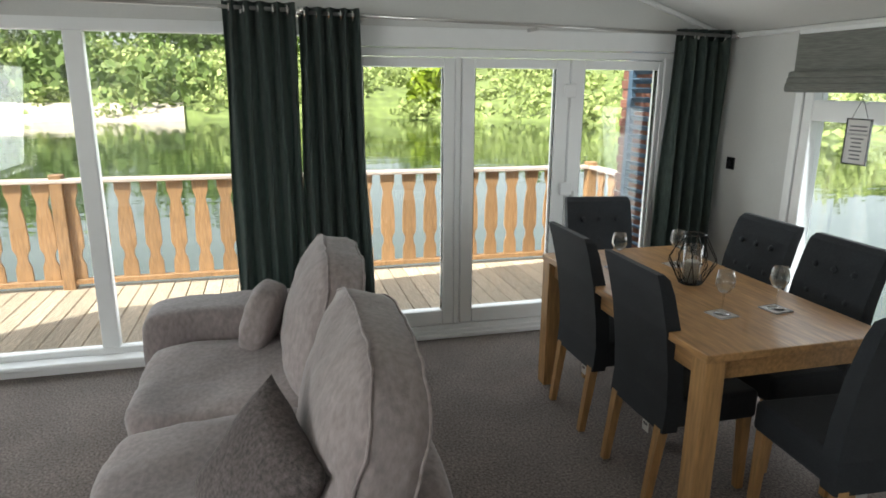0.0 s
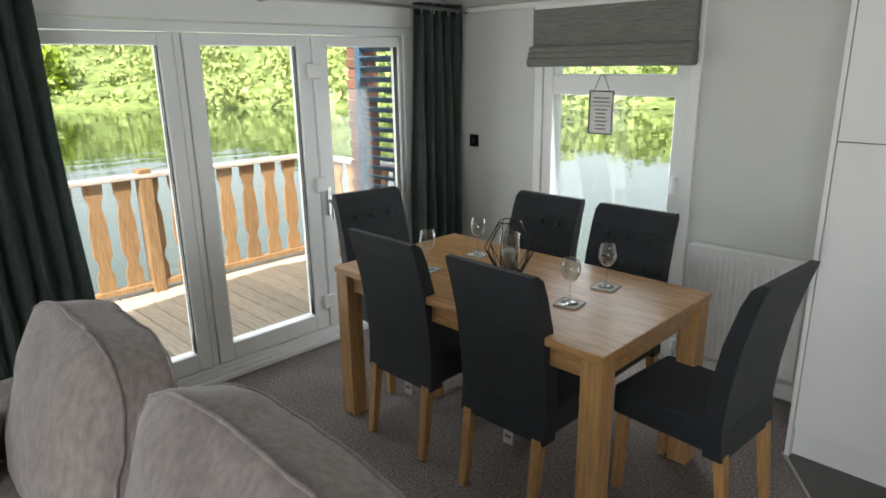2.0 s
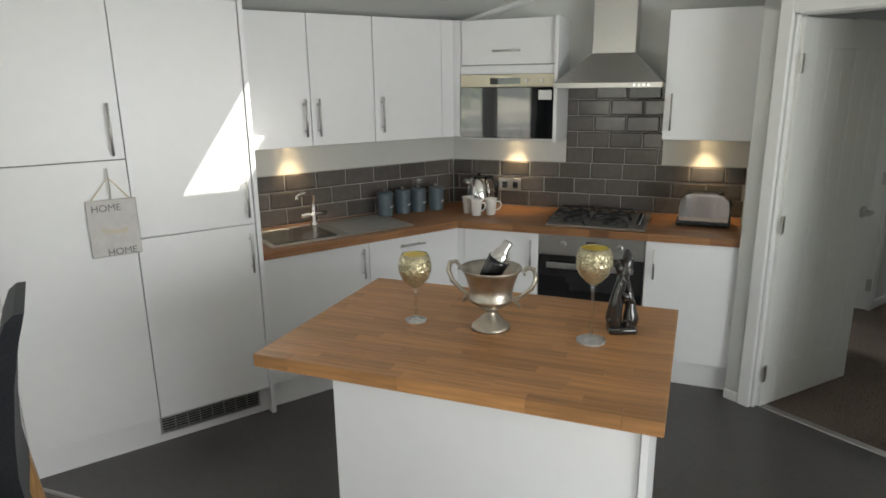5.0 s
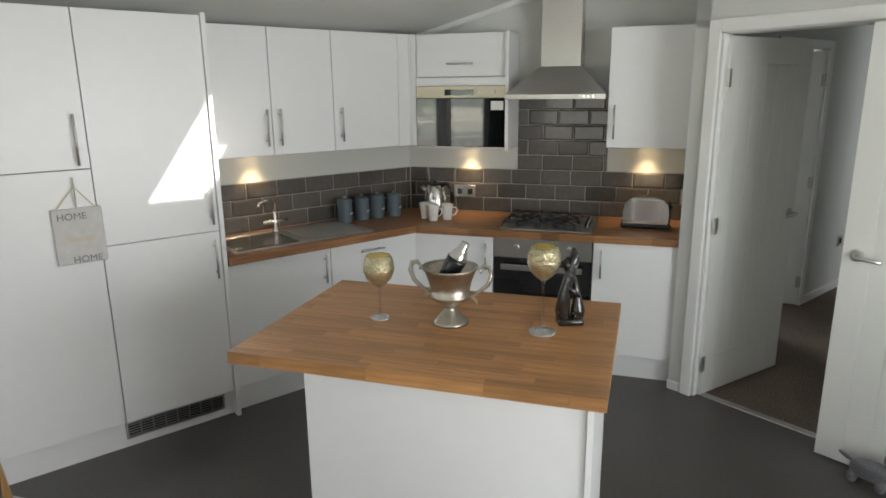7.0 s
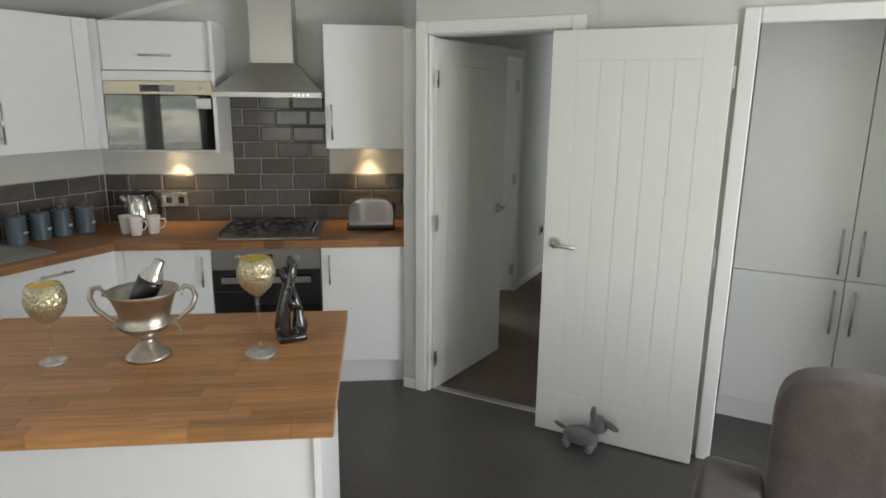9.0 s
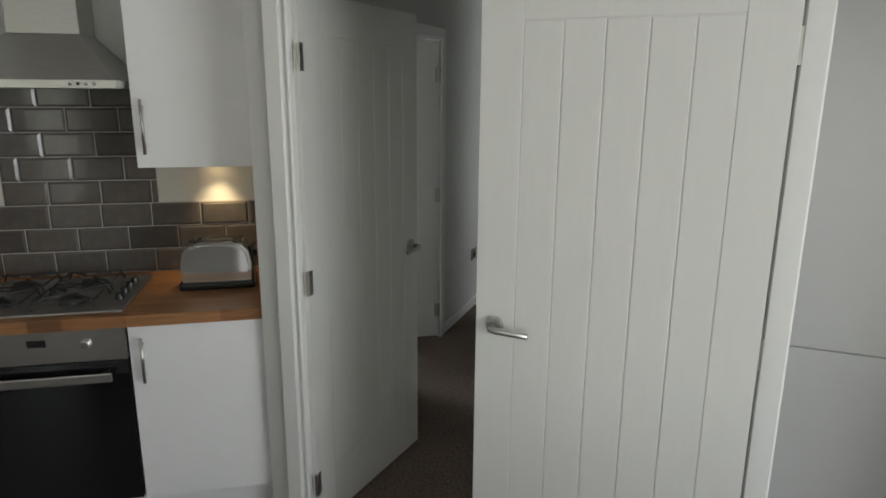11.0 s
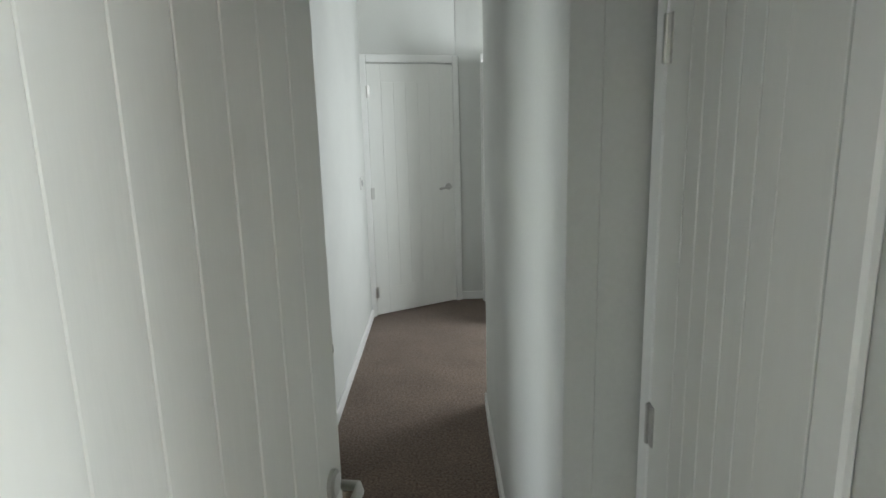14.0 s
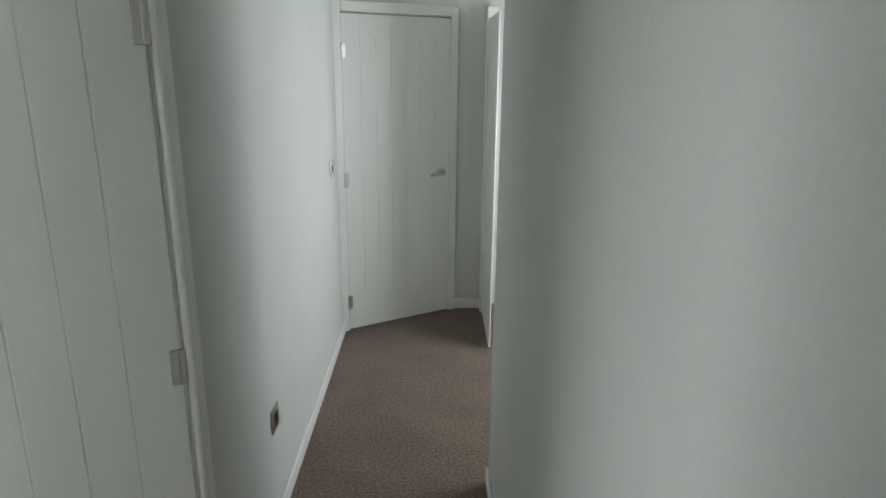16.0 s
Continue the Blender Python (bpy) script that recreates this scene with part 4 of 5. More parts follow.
part("bowl", lathe([(0.022, 0.064), (0.05, 0.082), (0.072, 0.098), (0.072, 0.11), (0.067, 0.115), (0.074, 0.15), (0.088, 0.19), (0.1, 0.205), (0.098, 0.208), (0.086, 0.19), (0.07, 0.14), (0.005, 0.10)], 36), M_PEWTER, ub, smooth=True)
for s in (-1, 1):
    part("handle", tube([(s * 0.07, 0, 0.105), (s * 0.095, 0, 0.115), (s * 0.135, 0, 0.15), (s * 0.148, 0, 0.185), (s * 0.14, 0, 0.212), (s * 0.12, 0, 0.216), (s * 0.105, 0, 0.2), (s * 0.112, 0, 0.19)], 0.008, 8, taper=[0.8, 0.9, 1, 1, 1, 0.9, 0.8, 0.6]), M_PEWTER, ub, smooth=True)
    part("leaf_boss", tube([(s * 0.075, 0, 0.108), (s * 0.092, 0, 0.092), (s * 0.098, 0, 0.075)], 0.008, 6, taper=[1, 0.7, 0.15]), M_PEWTER, ub)
shk = thing(part("cocktail_shaker", lathe([(0.026, 0), (0.03, 0.05), (0.033, 0.10), (0.034, 0.115), (0.026, 0.14), (0.018, 0.15), (0.017, 0.175), (0.014, 0.178)], 24), M_CHROME, smooth=True), "chrome cocktail shaker leaning in the wine cooler", "cocktail shaker")
shk.matrix_world = pose(1.045, 0.655, 1.055, 8, -27, 33)
part("sleeve", lathe([(0.0285, 0.005), (0.0325, 0.05), (0.0355, 0.10), (0.0365, 0.116)], 24), M_BLACK, shk, "black leather sleeve", smooth=True)
def figure_mesh():
    """Two slim figures leaning together, carved from one stone."""
    bm = tube([(0.02, 0, 0.0), (0.028, 0.004, 0.05), (0.022, 0.008, 0.11), (0.008, 0.006, 0.17), (-0.004, 0.002, 0.215), (-0.010, 0, 0.245), (-0.004, 0, 0.27)], 0.024, 12, taper=[0.95, 1.1, 0.85, 0.7, 0.8, 0.75, 0.25])
    tube([(-0.022, 0, 0.0), (-0.03, -0.004, 0.045), (-0.026, -0.006, 0.09), (-0.012, -0.004, 0.15), (0.008, 0, 0.195), (0.018, 0, 0.222), (0.014, 0, 0.24)], 0.022, 12, bm, taper=[1.0, 1.15, 0.75, 0.6, 0.7, 0.72, 0.2])
    tube([(-0.028, 0.012, 0.10), (-0.002, 0.026, 0.125), (0.024, 0.012, 0.15)], 0.010, 8, bm, taper=[0.6, 1, 0.6])
    box(bm, -0.045, 0.045, -0.03, 0.03, -0.004, 0.02, bevel=0.008, seg=2)
    return bm


M_VEIN = mat("veined_black_stone", (0.018, 0.016, 0.015), 0.16, coat=0.4)
vn, vl = M_VEIN.node_tree.nodes, M_VEIN.node_tree.links
vt, vr, vc = vn.new("ShaderNodeTexNoise"), vn.new("ShaderNodeValToRGB"), vn.new("ShaderNodeTexCoord")
vt.inputs["Scale"].default_value, vt.inputs["Detail"].default_value, vt.inputs["Distortion"].default_value = 22.0, 3.0, 2.5
vr.color_ramp.elements[0].position, vr.color_ramp.elements[0].color = 0.62, (0.016, 0.014, 0.013, 1)
vr.color_ramp.elements[1].position, vr.color_ramp.elements[1].color = 0.72, (0.35, 0.33, 0.30, 1)
vl.new(vc.outputs["Object"], vt.inputs["Vector"])
vl.new(vt.outputs[0], vr.inputs[0])
vl.new(vr.outputs[0], vn["Principled BSDF"].inputs["Base Color"])
bt = thing(part("figurine", figure_mesh(), M_VEIN, smooth=True), "dark polished stone abstract sculpture on the island", "sculpture")
bt.matrix_world = pose(0.745, 0.325, 0.9245, 0, 0, 55)

# ---- worktop things ----


def canister(x, y, h=0.135, r=0.048):
    e = empty("canister", x, y, 0.891)
    thing(e, "grey-blue enamel storage canister with a lidded top", "canister", "storage canisters")
    part("jar", lathe([(r - 0.004, 0), (r, 0.004), (r, h), (r - 0.003, h + 0.003)], 28), M_GREYB, e, smooth=False)
    ld = part("lid", lathe([(r + 0.002, h + 0.003), (r + 0.002, h + 0.014), (r - 0.006, h + 0.018), (0.004, h + 0.02)], 28), M_GREYB, e)
    part("knob", lathe([(0.006, h + 0.02), (0.012, h + 0.03), (0.008, h + 0.036)], 12), M_STEEL, ld)
    part("label", B(-0.018, 0.018, -r - 0.0018, -r - 0.0003, 0.055, 0.067), M_PAPER, e, m=pose(0, 0, 0, 0, 0, -62))


for y in (-0.12, -0.25, -0.37, -0.49):
    canister(2.985 - (0.03 if y == -0.49 else 0), y)


def mug(x, y, turn):
    e = empty("mug", x, y, 0.891, turn)
    thing(e, "white china mug on the worktop", "mug", "white mugs")
    part("cup", lathe([(0.026, 0), (0.03, 0.003), (0.038, 0.095), (0.041, 0.105), (0.038, 0.105), (0.034, 0.09), (0.026, 0.01)], 24), M_MUG, e, smooth=True)
    part("handle", tube([(0.034, 0, 0.085), (0.06, 0, 0.085), (0.068, 0, 0.065), (0.055, 0, 0.04), (0.031, 0, 0.03)], 0.005, 8), M_MUG, e, smooth=True)


for s, d, tn in ((0.235, 0.36, -150), (0.31, 0.42, -160), (0.39, 0.37, -140)):
    p = HM @ Vector((s, d, 0))
    mug(p.x, p.y, tn)
p = HM @ Vector((0.25, 0.19, 0))
kt = empty("kettle", p.x, p.y, 0.8905, 213)
thing(kt, "polished steel electric kettle with black handle", "kettle")
part("body", lathe([(0.085, 0.025), (0.082, 0.07), (0.07, 0.15), (0.055, 0.2), (0.02, 0.215)], 28), M_CHROME, kt, smooth=True)
part("base", lathe([(0.085, 0), (0.088, 0.01), (0.085, 0.024)], 28), M_BLACK, kt)
part("handle", tube([(0.05, 0, 0.205), (0.09, 0, 0.215), (0.12, 0, 0.17), (0.12, 0, 0.08), (0.085, 0, 0.05)], 0.014, 8), M_BLACK, kt, smooth=True)
part("spout", tube([(-0.06, 0, 0.15), (-0.095, 0, 0.19)], 0.018, 8), M_CHROME, kt, smooth=True)
part("lid", lathe([(0.05, 0.2), (0.04, 0.216), (0.012, 0.224), (0.01, 0.235)], 20), M_BLACK, kt)
p = HM @ Vector((1.64, 0.27, 0))
ts = empty("toaster", p.x, p.y, 0.8905, 33)
thing(ts, "chrome two-slot toaster on a black base", "toaster")
part("base", B(-0.145, 0.145, -0.08, 0.08, 0, 0.03, bevel=0.01, seg=2), M_BLACK, ts)
bm = bmesh.new()
pr = [(-0.13, 0.03), (-0.135, 0.10), (-0.125, 0.15), (-0.1, 0.178), (-0.06, 0.19), (0.06, 0.19), (0.1, 0.178), (0.125, 0.15), (0.135, 0.10), (0.13, 0.03)]
fa, fb = [bm.verts.new((x, -0.075, z)) for x, z in pr], [bm.verts.new((x, 0.075, z)) for x, z in pr]
bm.faces.new(fa)
bm.faces.new(fb)
for i in range(len(pr)):
    bm.faces.new((fa[i], fa[(i + 1) % len(pr)], fb[(i + 1) % len(pr)], fb[i]))
bmesh.ops.bevel(bm, geom=[q for q in bm.edges if abs(q.verts[0].co.y - q.verts[1].co.y) < 1e-4], offset=0.012, segments=2, affect="EDGES")
part("shell", bm, M_CHROME, ts)
for yy in (-0.03, 0.03):
    part("slot", B(-0.1, 0.1, yy - 0.013, yy + 0.013, 0.1885, 0.1915), M_BLACK, ts)
part("lever", B(-0.155, -0.135, -0.015, 0.015, 0.12, 0.135, bevel=0.004), M_BLACK, ts)
part("end_cheek", B(-0.142, -0.13, -0.06, 0.06, 0.03, 0.16, bevel=0.004), M_BLACK, ts)
sc = place(HM, "wall_socket", "brushed steel double wall socket", "socket")
part("plate", B(0.335, 0.49, 0.012, 0.018, 0.99, 1.075, bevel=0.002), M_STEEL, sc)
for q in (0.36, 0.435):
    part("insert", B(q, q + 0.035, 0.018, 0.0195, 1.01, 1.05), M_BLACK, sc)

# ---- sign on the larder door ----
sg = place(EMX, "hanging_sign", "pale wooden plaque hung by a cord on a cabinet handle", "sign")
part("board", B(0.375, 0.575, TD + 0.012, TD + 0.022, 0.985, 1.235, bevel=0.003), M_PALE, sg)
part("cord", tube([(0.40, TD + 0.017, 1.235), (0.475, TD + 0.02, 1.33), (0.55, TD + 0.017, 1.235)], 0.0025, 6), M_GILT, sg)
part("peg", tube([(0.475, TD + 0.02, 1.23), (0.475, TD + 0.02, 1.37)], 0.005, 6), M_STEEL, sg)


def words(text, size, material, parent, m, label=""):
    cu = bpy.data.curves.new("lettering", "FONT")
    cu.body, cu.size, cu.extrude, cu.align_x = text, size, 0.0006, "CENTER"
    cu.materials.append(material)
    ob = new("lettering", cu)
    dg = bpy.context.evaluated_depsgraph_get()
    me = bpy.data.meshes.new_from_object(ob.evaluated_get(dg))
    bpy.data.objects.remove(ob)
    o2 = new("lettering", me)
    o2.parent, o2.matrix_basis = parent, m
    o2["label"] = label or "printed lettering"
    return o2


# letters stand on the board's face; x runs to the right as one reads
FACE = Matrix(((1, 0, 0, 0), (0, 0, 1, TD + 0.0225), (0, 1, 0, 0), (0, 0, 0, 1)))
words("HOME", 0.042, M_INK, sg, FACE @ Matrix.Translation((0.452, 1.185, 0)))
words("Sweet", 0.042, M_GILT, sg, FACE @ Matrix.Translation((0.478, 1.085, 0)))
words("HOME", 0.042, M_INK, sg, FACE @ Matrix.Translation((0.495, 0.99, 0)))

# ---- dining table ----
tb = empty("dining_table", 1.881, 2.986, 0)
thing(tb, "light oak rectangular dining table with square legs", "table")
part("tabletop", B(-0.42, 0.42, -0.742, 0.742, 0.75, 0.783, bevel=0.004, seg=2), M_OAK, tb)
for sa in (-1, 1):
    part("apron", B(sa * 0.385, sa * 0.36, -0.64, 0.64, 0.665, 0.75), M_OAK, tb)
    part("apron", B(-0.33, 0.33, sa * 0.705, sa * 0.68, 0.665, 0.75), M_OAK, tb)
for sx in (-1, 1):
    for sy in (-1, 1):
        part("leg", B(sx * 0.415, sx * 0.33, sy * 0.737, sy * 0.652, 0, 0.75, bevel=0.003), M_OAKX, tb)


def dining_chair():
    e = empty("dining_chair", 0, 0, 0)
    w = 0.42
    bm = bmesh.new()
    rows = []
    prof = [(-0.225, 0.335, 0.07), (-0.215, 0.46, 0.075), (-0.225, 0.6, 0.072), (-0.25, 0.78, 0.066), (-0.285, 0.93, 0.058), (-0.305, 0.995, 0.05), (-0.312, 1.018, 0.03)]
    for x, z, t in prof:
        rows.append([bm.verts.new((x + a * t, b * (w / 2 - (0.006 if z > 1.0 else 0)), z)) for a, b in ((0, -1), (1, -1), (1, 1), (0, 1))])
    for a, b in zip(rows, rows[1:]):
        for i in range(4):
            bm.faces.new((a[i], a[(i + 1) % 4], b[(i + 1) % 4], b[i]))
    bm.faces.new(rows[0])
    bm.faces.new(rows[-1])
    sharp = [q for q in bm.edges if len(q.link_faces) == 2 and q.calc_face_angle(0) > 0.9]
    bmesh.ops.bevel(bm, geom=sharp, offset=0.012, segments=3, affect="EDGES")
    back = part("backrest", bm, M_CHAIR, e, "charcoal upholstered high backrest")
    for i, z in enumerate((0.89, 0.76)):
        for y in (-0.11, 0.0, 0.11):
            xx = -0.278 + 0.068 + (0.022 if i else -0.0) + 0.002
            part("button", lathe([(0.017, 0), (0.015, 0.006), (0.006, 0.009)], 12), M_CHAIR, back, m=pose(xx, y, z, 0, 80, 0))
    part("seat", B(-0.2, 0.235, -w / 2 + 0.004, w / 2 - 0.004, 0.345, 0.475, bevel=0.022, seg=3), M_CHAIR, e, "charcoal upholstered seat")
    for x, y, lean in ((-0.205, -0.175, -0.045), (-0.205, 0.175, -0.045), (0.195, -0.175, 0.012), (0.195, 0.175, 0.012)):
        bm = bmesh.new()
        v = [bm.verts.new((x + (lean if z == 0 else 0) + a * (0.016 if z == 0 else 0.021), y + b * (0.016 if z == 0 else 0.021), z)) for z in (0, 0.35) for a, b in ((-1, -1), (1, -1), (1, 1), (-1, 1))]
        for f in ((0, 1, 2, 3), (4, 5, 6, 7), (0, 1, 5, 4), (1, 2, 6, 5), (2, 3, 7, 6), (3, 0, 4, 7)):
            bm.faces.new([v[i] for i in f])
        part("leg", bm, M_OAKX, e, "tapered oak leg")
    tg = part("tag", B(-0.001, 0.001, -0.024, 0.024, -0.035, 0.035), M_PAPER, e, "white swing tag", m=pose(-0.15, 0.02, 0.25, 0, 0, 0))
    part("tag_print", B(-0.0018, -0.001, -0.015, 0.015, -0.006, 0.006), M_INK, tg)
    part("tag_string", tube([(-0.15, 0.02, 0.285), (-0.152, 0.02, 0.35)], 0.0012, 5), M_INK, e)
    return thing(e, "charcoal fabric dining chair with button back and oak legs", "chair", "chairs round the dining table")


ch = dining_chair()
ch.matrix_world = pose(1.70, 2.69, 0, 0, 0, 0)
for x, y, r in ((1.70, 3.295, 0), (2.30, 2.76, 180), (2.30, 3.275, 180), (1.965, 3.865, -99), (2.045, 2.175, 86)):
    copy_thing(ch, pose(x, y, 0, 0, 0, r))


def wine_glass(x, y):
    c = thing(part("coaster", B(-0.05, 0.05, -0.05, 0.05, 0, 0.005, bevel=0.002), M_PALE), "pale square coaster with a dark rim on the table", "coaster", "coasters")
    part("rim", boxes([(-0.05, 0.05, -0.05, -0.046, 0.005, 0.0056), (-0.05, 0.05, 0.046, 0.05, 0.005, 0.0056), (-0.05, -0.046, -0.046, 0.046, 0.005, 0.0056), (0.046, 0.05, -0.046, 0.046, 0.005, 0.0056)]), M_INK, c)
    c.matrix_world = pose(x, y, 0.7835, 0, 0, 8)
    e = empty("wine_glass", x, y, 0.7893)
    thing(e, "clear stemmed wine glass on a coaster", "wine glass", "wine glasses")
    part("foot", lathe([(0.035, 0), (0.035, 0.002), (0.006, 0.006)], 24), M_WINE, e, smooth=True)
    part("stem", lathe([(0.005, 0.006), (0.0035, 0.02), (0.0035, 0.085), (0.006, 0.09)], 10), M_WINE, e, smooth=True)
    part("bowl", lathe([(0.006, 0.09), (0.025, 0.1), (0.038, 0.125), (0.039, 0.145), (0.031, 0.185), (0.0295, 0.185), (0.037, 0.145), (0.036, 0.126), (0.024, 0.103), (0.004, 0.095)], 28), M_WINE, e, smooth=True)


for x, y in ((2.06, 2.60), (1.79, 2.60), (1.72, 3.34), (2.06, 3.33)):
    wine_glass(x, y)
ln = empty("candle_lantern", 1.94, 3.03, 0.7835)
thing(ln, "black wire geometric lantern with a glass cylinder", "lantern")
for k in range(10):
    a0, a1 = 2 * math.pi * k / 10, 2 * math.pi * (k + 0.5) / 10
    pts = [(0.055 * math.cos(a0), 0.055 * math.sin(a0), 0.004), (0.115 * math.cos(a1), 0.115 * math.sin(a1), 0.12), (0.05 * math.cos(a0), 0.05 * math.sin(a0), 0.245)]
    part("wire", tube(pts, 0.0025, 5), M_BLACK, ln)
    a2 = 2 * math.pi * (k - 0.5) / 10
    part("wire", tube([pts[0], (0.115 * math.cos(a2), 0.115 * math.sin(a2), 0.12)], 0.0025, 5), M_BLACK, ln)
for r, z in ((0.055, 0.004), (0.05, 0.245)):
    part("ring", tube([(r * math.cos(2 * math.pi * i / 20), r * math.sin(2 * math.pi * i / 20), z) for i in range(21)], 0.003, 5), M_BLACK, ln)
part("base_plate", lathe([(0.055, 0), (0.055, 0.003)], 20), M_BLACK, ln)
part("glass_cylinder", lathe([(0.045, 0.004), (0.045, 0.19), (0.042, 0.19), (0.042, 0.006)], 24), M_WINE, ln, smooth=True)
thing(part("candle", lathe([(0.034, 0), (0.036, 0.005), (0.036, 0.10), (0.03, 0.105), (0.01, 0.10)], 24), M_CANDLE, smooth=True, m=pose(1.94, 3.03, 0.79)), "cream pillar candle inside the lantern", "candle")

# ---- radiator ----
rd = empty("radiator", XE, 2.40, 0)
thing(rd, "white ribbed panel radiator on the wall", "radiator")
part("panel", B(-0.075, -0.055, -0.31, 0.28, 0.14, 0.75, bevel=0.004), M_UPVC, rd)
for i in range(19):
    part("rib", B(-0.085, -0.074, -0.29 + 0.03 * i, -0.275 + 0.03 * i, 0.17, 0.72, bevel=0.004), M_UPVC, rd)
part("top_grille", boxes([(-0.09, -0.02, -0.313, 0.283, 0.75, 0.762)], 0.003), M_UPVC, rd)
part("side_panel", B(-0.085, -0.02, 0.28, 0.284, 0.15, 0.755), M_UPVC, rd)
part("valve", lathe([(0.016, 0), (0.02, 0.02), (0.018, 0.065), (0.01, 0.07)], 14), M_UPVC, rd, m=pose(-0.05, 0.33, 0.11))
part("pipe", tube([(-0.05, 0.33, 0.0), (-0.05, 0.33, 0.11), (-0.05, 0.28, 0.16)], 0.008, 8), M_STEEL, rd)

# window plaque, switch
wp = empty("window_plaque", XE - 0.02, 3.30, 1.31)
thing(wp, "small framed print hung on the window", "sign")
part("print", B(-0.004, 0.0, -0.075, 0.075, -0.005, 0.235), M_PAPER, wp)
part("frame", boxes([(-0.008, 0.002, -0.08, -0.073, -0.01, 0.24), (-0.008, 0.002, 0.073, 0.08, -0.01, 0.24), (-0.008, 0.002, -0.073, 0.073, -0.01, -0.003), (-0.008, 0.002, -0.073, 0.073, 0.233, 0.24)]), M_BLACK, wp)
rr = random.Random(4)
for i in (0, 1, 2, 3, 4, 5, 7, 8):
    hw = 0.03 + 0.03 * rr.random()
    part("text_line", B(-0.0048, -0.004, -hw, hw, 0.018 + 0.022 * i, 0.026 + 0.022 * i), M_INK, wp)
words("COSMOPOLITAN", 0.017, M_INK, wp, Matrix(((0, 0, -1, -0.0045), (-1, 0, 0, 0), (0, 1, 0, 0.149), (0, 0, 0, 1))))
part("cord", tube([(-0.004, -0.05, 0.24), (-0.004, -0.01, 0.33), (-0.004, 0.0, 0.335), (-0.004, 0.01, 0.33), (-0.004, 0.05, 0.24)], 0.002, 5), M_INK, wp)
part("sucker_hook", lathe([(0.03, 0), (0.026, 0.008), (0.01, 0.014)], 16), M_WINE, wp, m=pose(0.01, -0.01, 0.345, 0, -90, 0))
sw = thing(part("light_switch", B(XE - 0.012, XE - 0.001, 4.27, 4.35, 1.15, 1.235, bevel=0.003), M_BLACK), "black square switch plate on the wall", "switch")
part("rocker", B(XE - 0.016, XE - 0.012, 4.30, 4.32, 1.175, 1.21), M_IRON, sw)

# ---- sofa ----
sf = empty("sofa", -0.12, 2.8, 0)
thing(sf, "taupe chenille two-seat sofa with loose back cushions", "sofa")
SM = Matrix.Translation((0.12, -2.8, 0))


def sofa_part(name, bm, x, y, z, rx=0, ry=0, rz=0, label=""):
    return part(name, bm, M_SOFA, sf, label, smooth=True, m=SM @ pose(x, y, z, rx, ry, rz))


def boxed_cushion(cw, h, gusset, front, back, seed):
    """A stuffed cushion with a sewn band round its edge; x is its thickness, the front to -x."""
    bm = bmesh.new()
    seg, rings = 56, []
    steps = [(-1, k / 9) for k in range(1, 10)] + [(0, 1.012), (0, 1.012)] + [(1, k / 9) for k in range(9, 0, -1)]
    for n, (side, q) in enumerate(steps):
        ring = []
        for i in range(seg):
            a = 2 * math.pi * i / seg
            cy, cz = math.cos(a), math.sin(a)
            k = (abs(cy) ** 3.4 + abs(cz) ** 3.4) ** (-1 / 3.4)
            y, z = cy * k * cw / 2 * q, cz * k * h / 2 * q
            if side == 0:
                x = (-0.25 if n == 9 else 0.25) * gusset
            else:
                swell = front if side < 0 else back
                sag = 1.0 - 0.25 * (z / h)
                x = side * (gusset / 2 + swell * sag * (1 - q ** 2.6))
            p = Vector((x, y, z))
            f = noise.noise(p * 7 + Vector((seed, 0, 0))) * 0.012 + noise.noise(Vector((x * 9, y * 26, z * 9)) + Vector((0, seed, 0))) * 0.007 * q
            # pulls running in from the seam
            f += 0.003 * q ** 6 * math.sin(a * 23 + 3 * math.sin(a * 5 + seed))
            if side:
                p.x += f * side
            else:
                p += Vector((0, cy, cz)) * f
            ring.append(bm.verts.new(p))
        rings.append(ring)
    for ra_, rb_ in zip(rings, rings[1:]):
        for i in range(seg):
            bm.faces.new((ra_[i], ra_[(i + 1) % seg], rb_[(i + 1) % seg], rb_[i]))
    bm.faces.new(rings[0])
    bm.faces.new(rings[-1])
    seams = [[tuple(v.co) for v in rings[n]] + [tuple(rings[n][0].co)] for n in (8, 11)]
    return bm, seams


def pillow(w, thick, seed):
    """A square scatter cushion: full in the middle, thin at the edges, with pointed corners."""
    bm = bmesh.new()
    n, sides = 16, []
    for s in (-1, 1):
        g = []
        for j in range(n + 1):
            row = []
            for i in range(n + 1):
                u, v = 2 * i / n - 1, 2 * j / n - 1
                f = ((1 - u ** 4) * (1 - v ** 4)) ** 0.6
                y, z = u * w / 2 * (1 - 0.07 * (1 - v * v)), v * w / 2 * (1 - 0.07 * (1 - u * u))
                row.append(bm.verts.new((s * (thick / 2 * f + 0.004) + 0.012 * f * noise.noise(Vector((u * 2.5, v * 2.5, seed))), y, z)))
            g.append(row)
        for j in range(n):
            for i in range(n):
                bm.faces.new((g[j][i], g[j][i + 1], g[j + 1][i + 1], g[j + 1][i]))
        sides.append(g)
    bmesh.ops.remove_doubles(bm, verts=bm.verts[:], dist=0.009)
    return bm


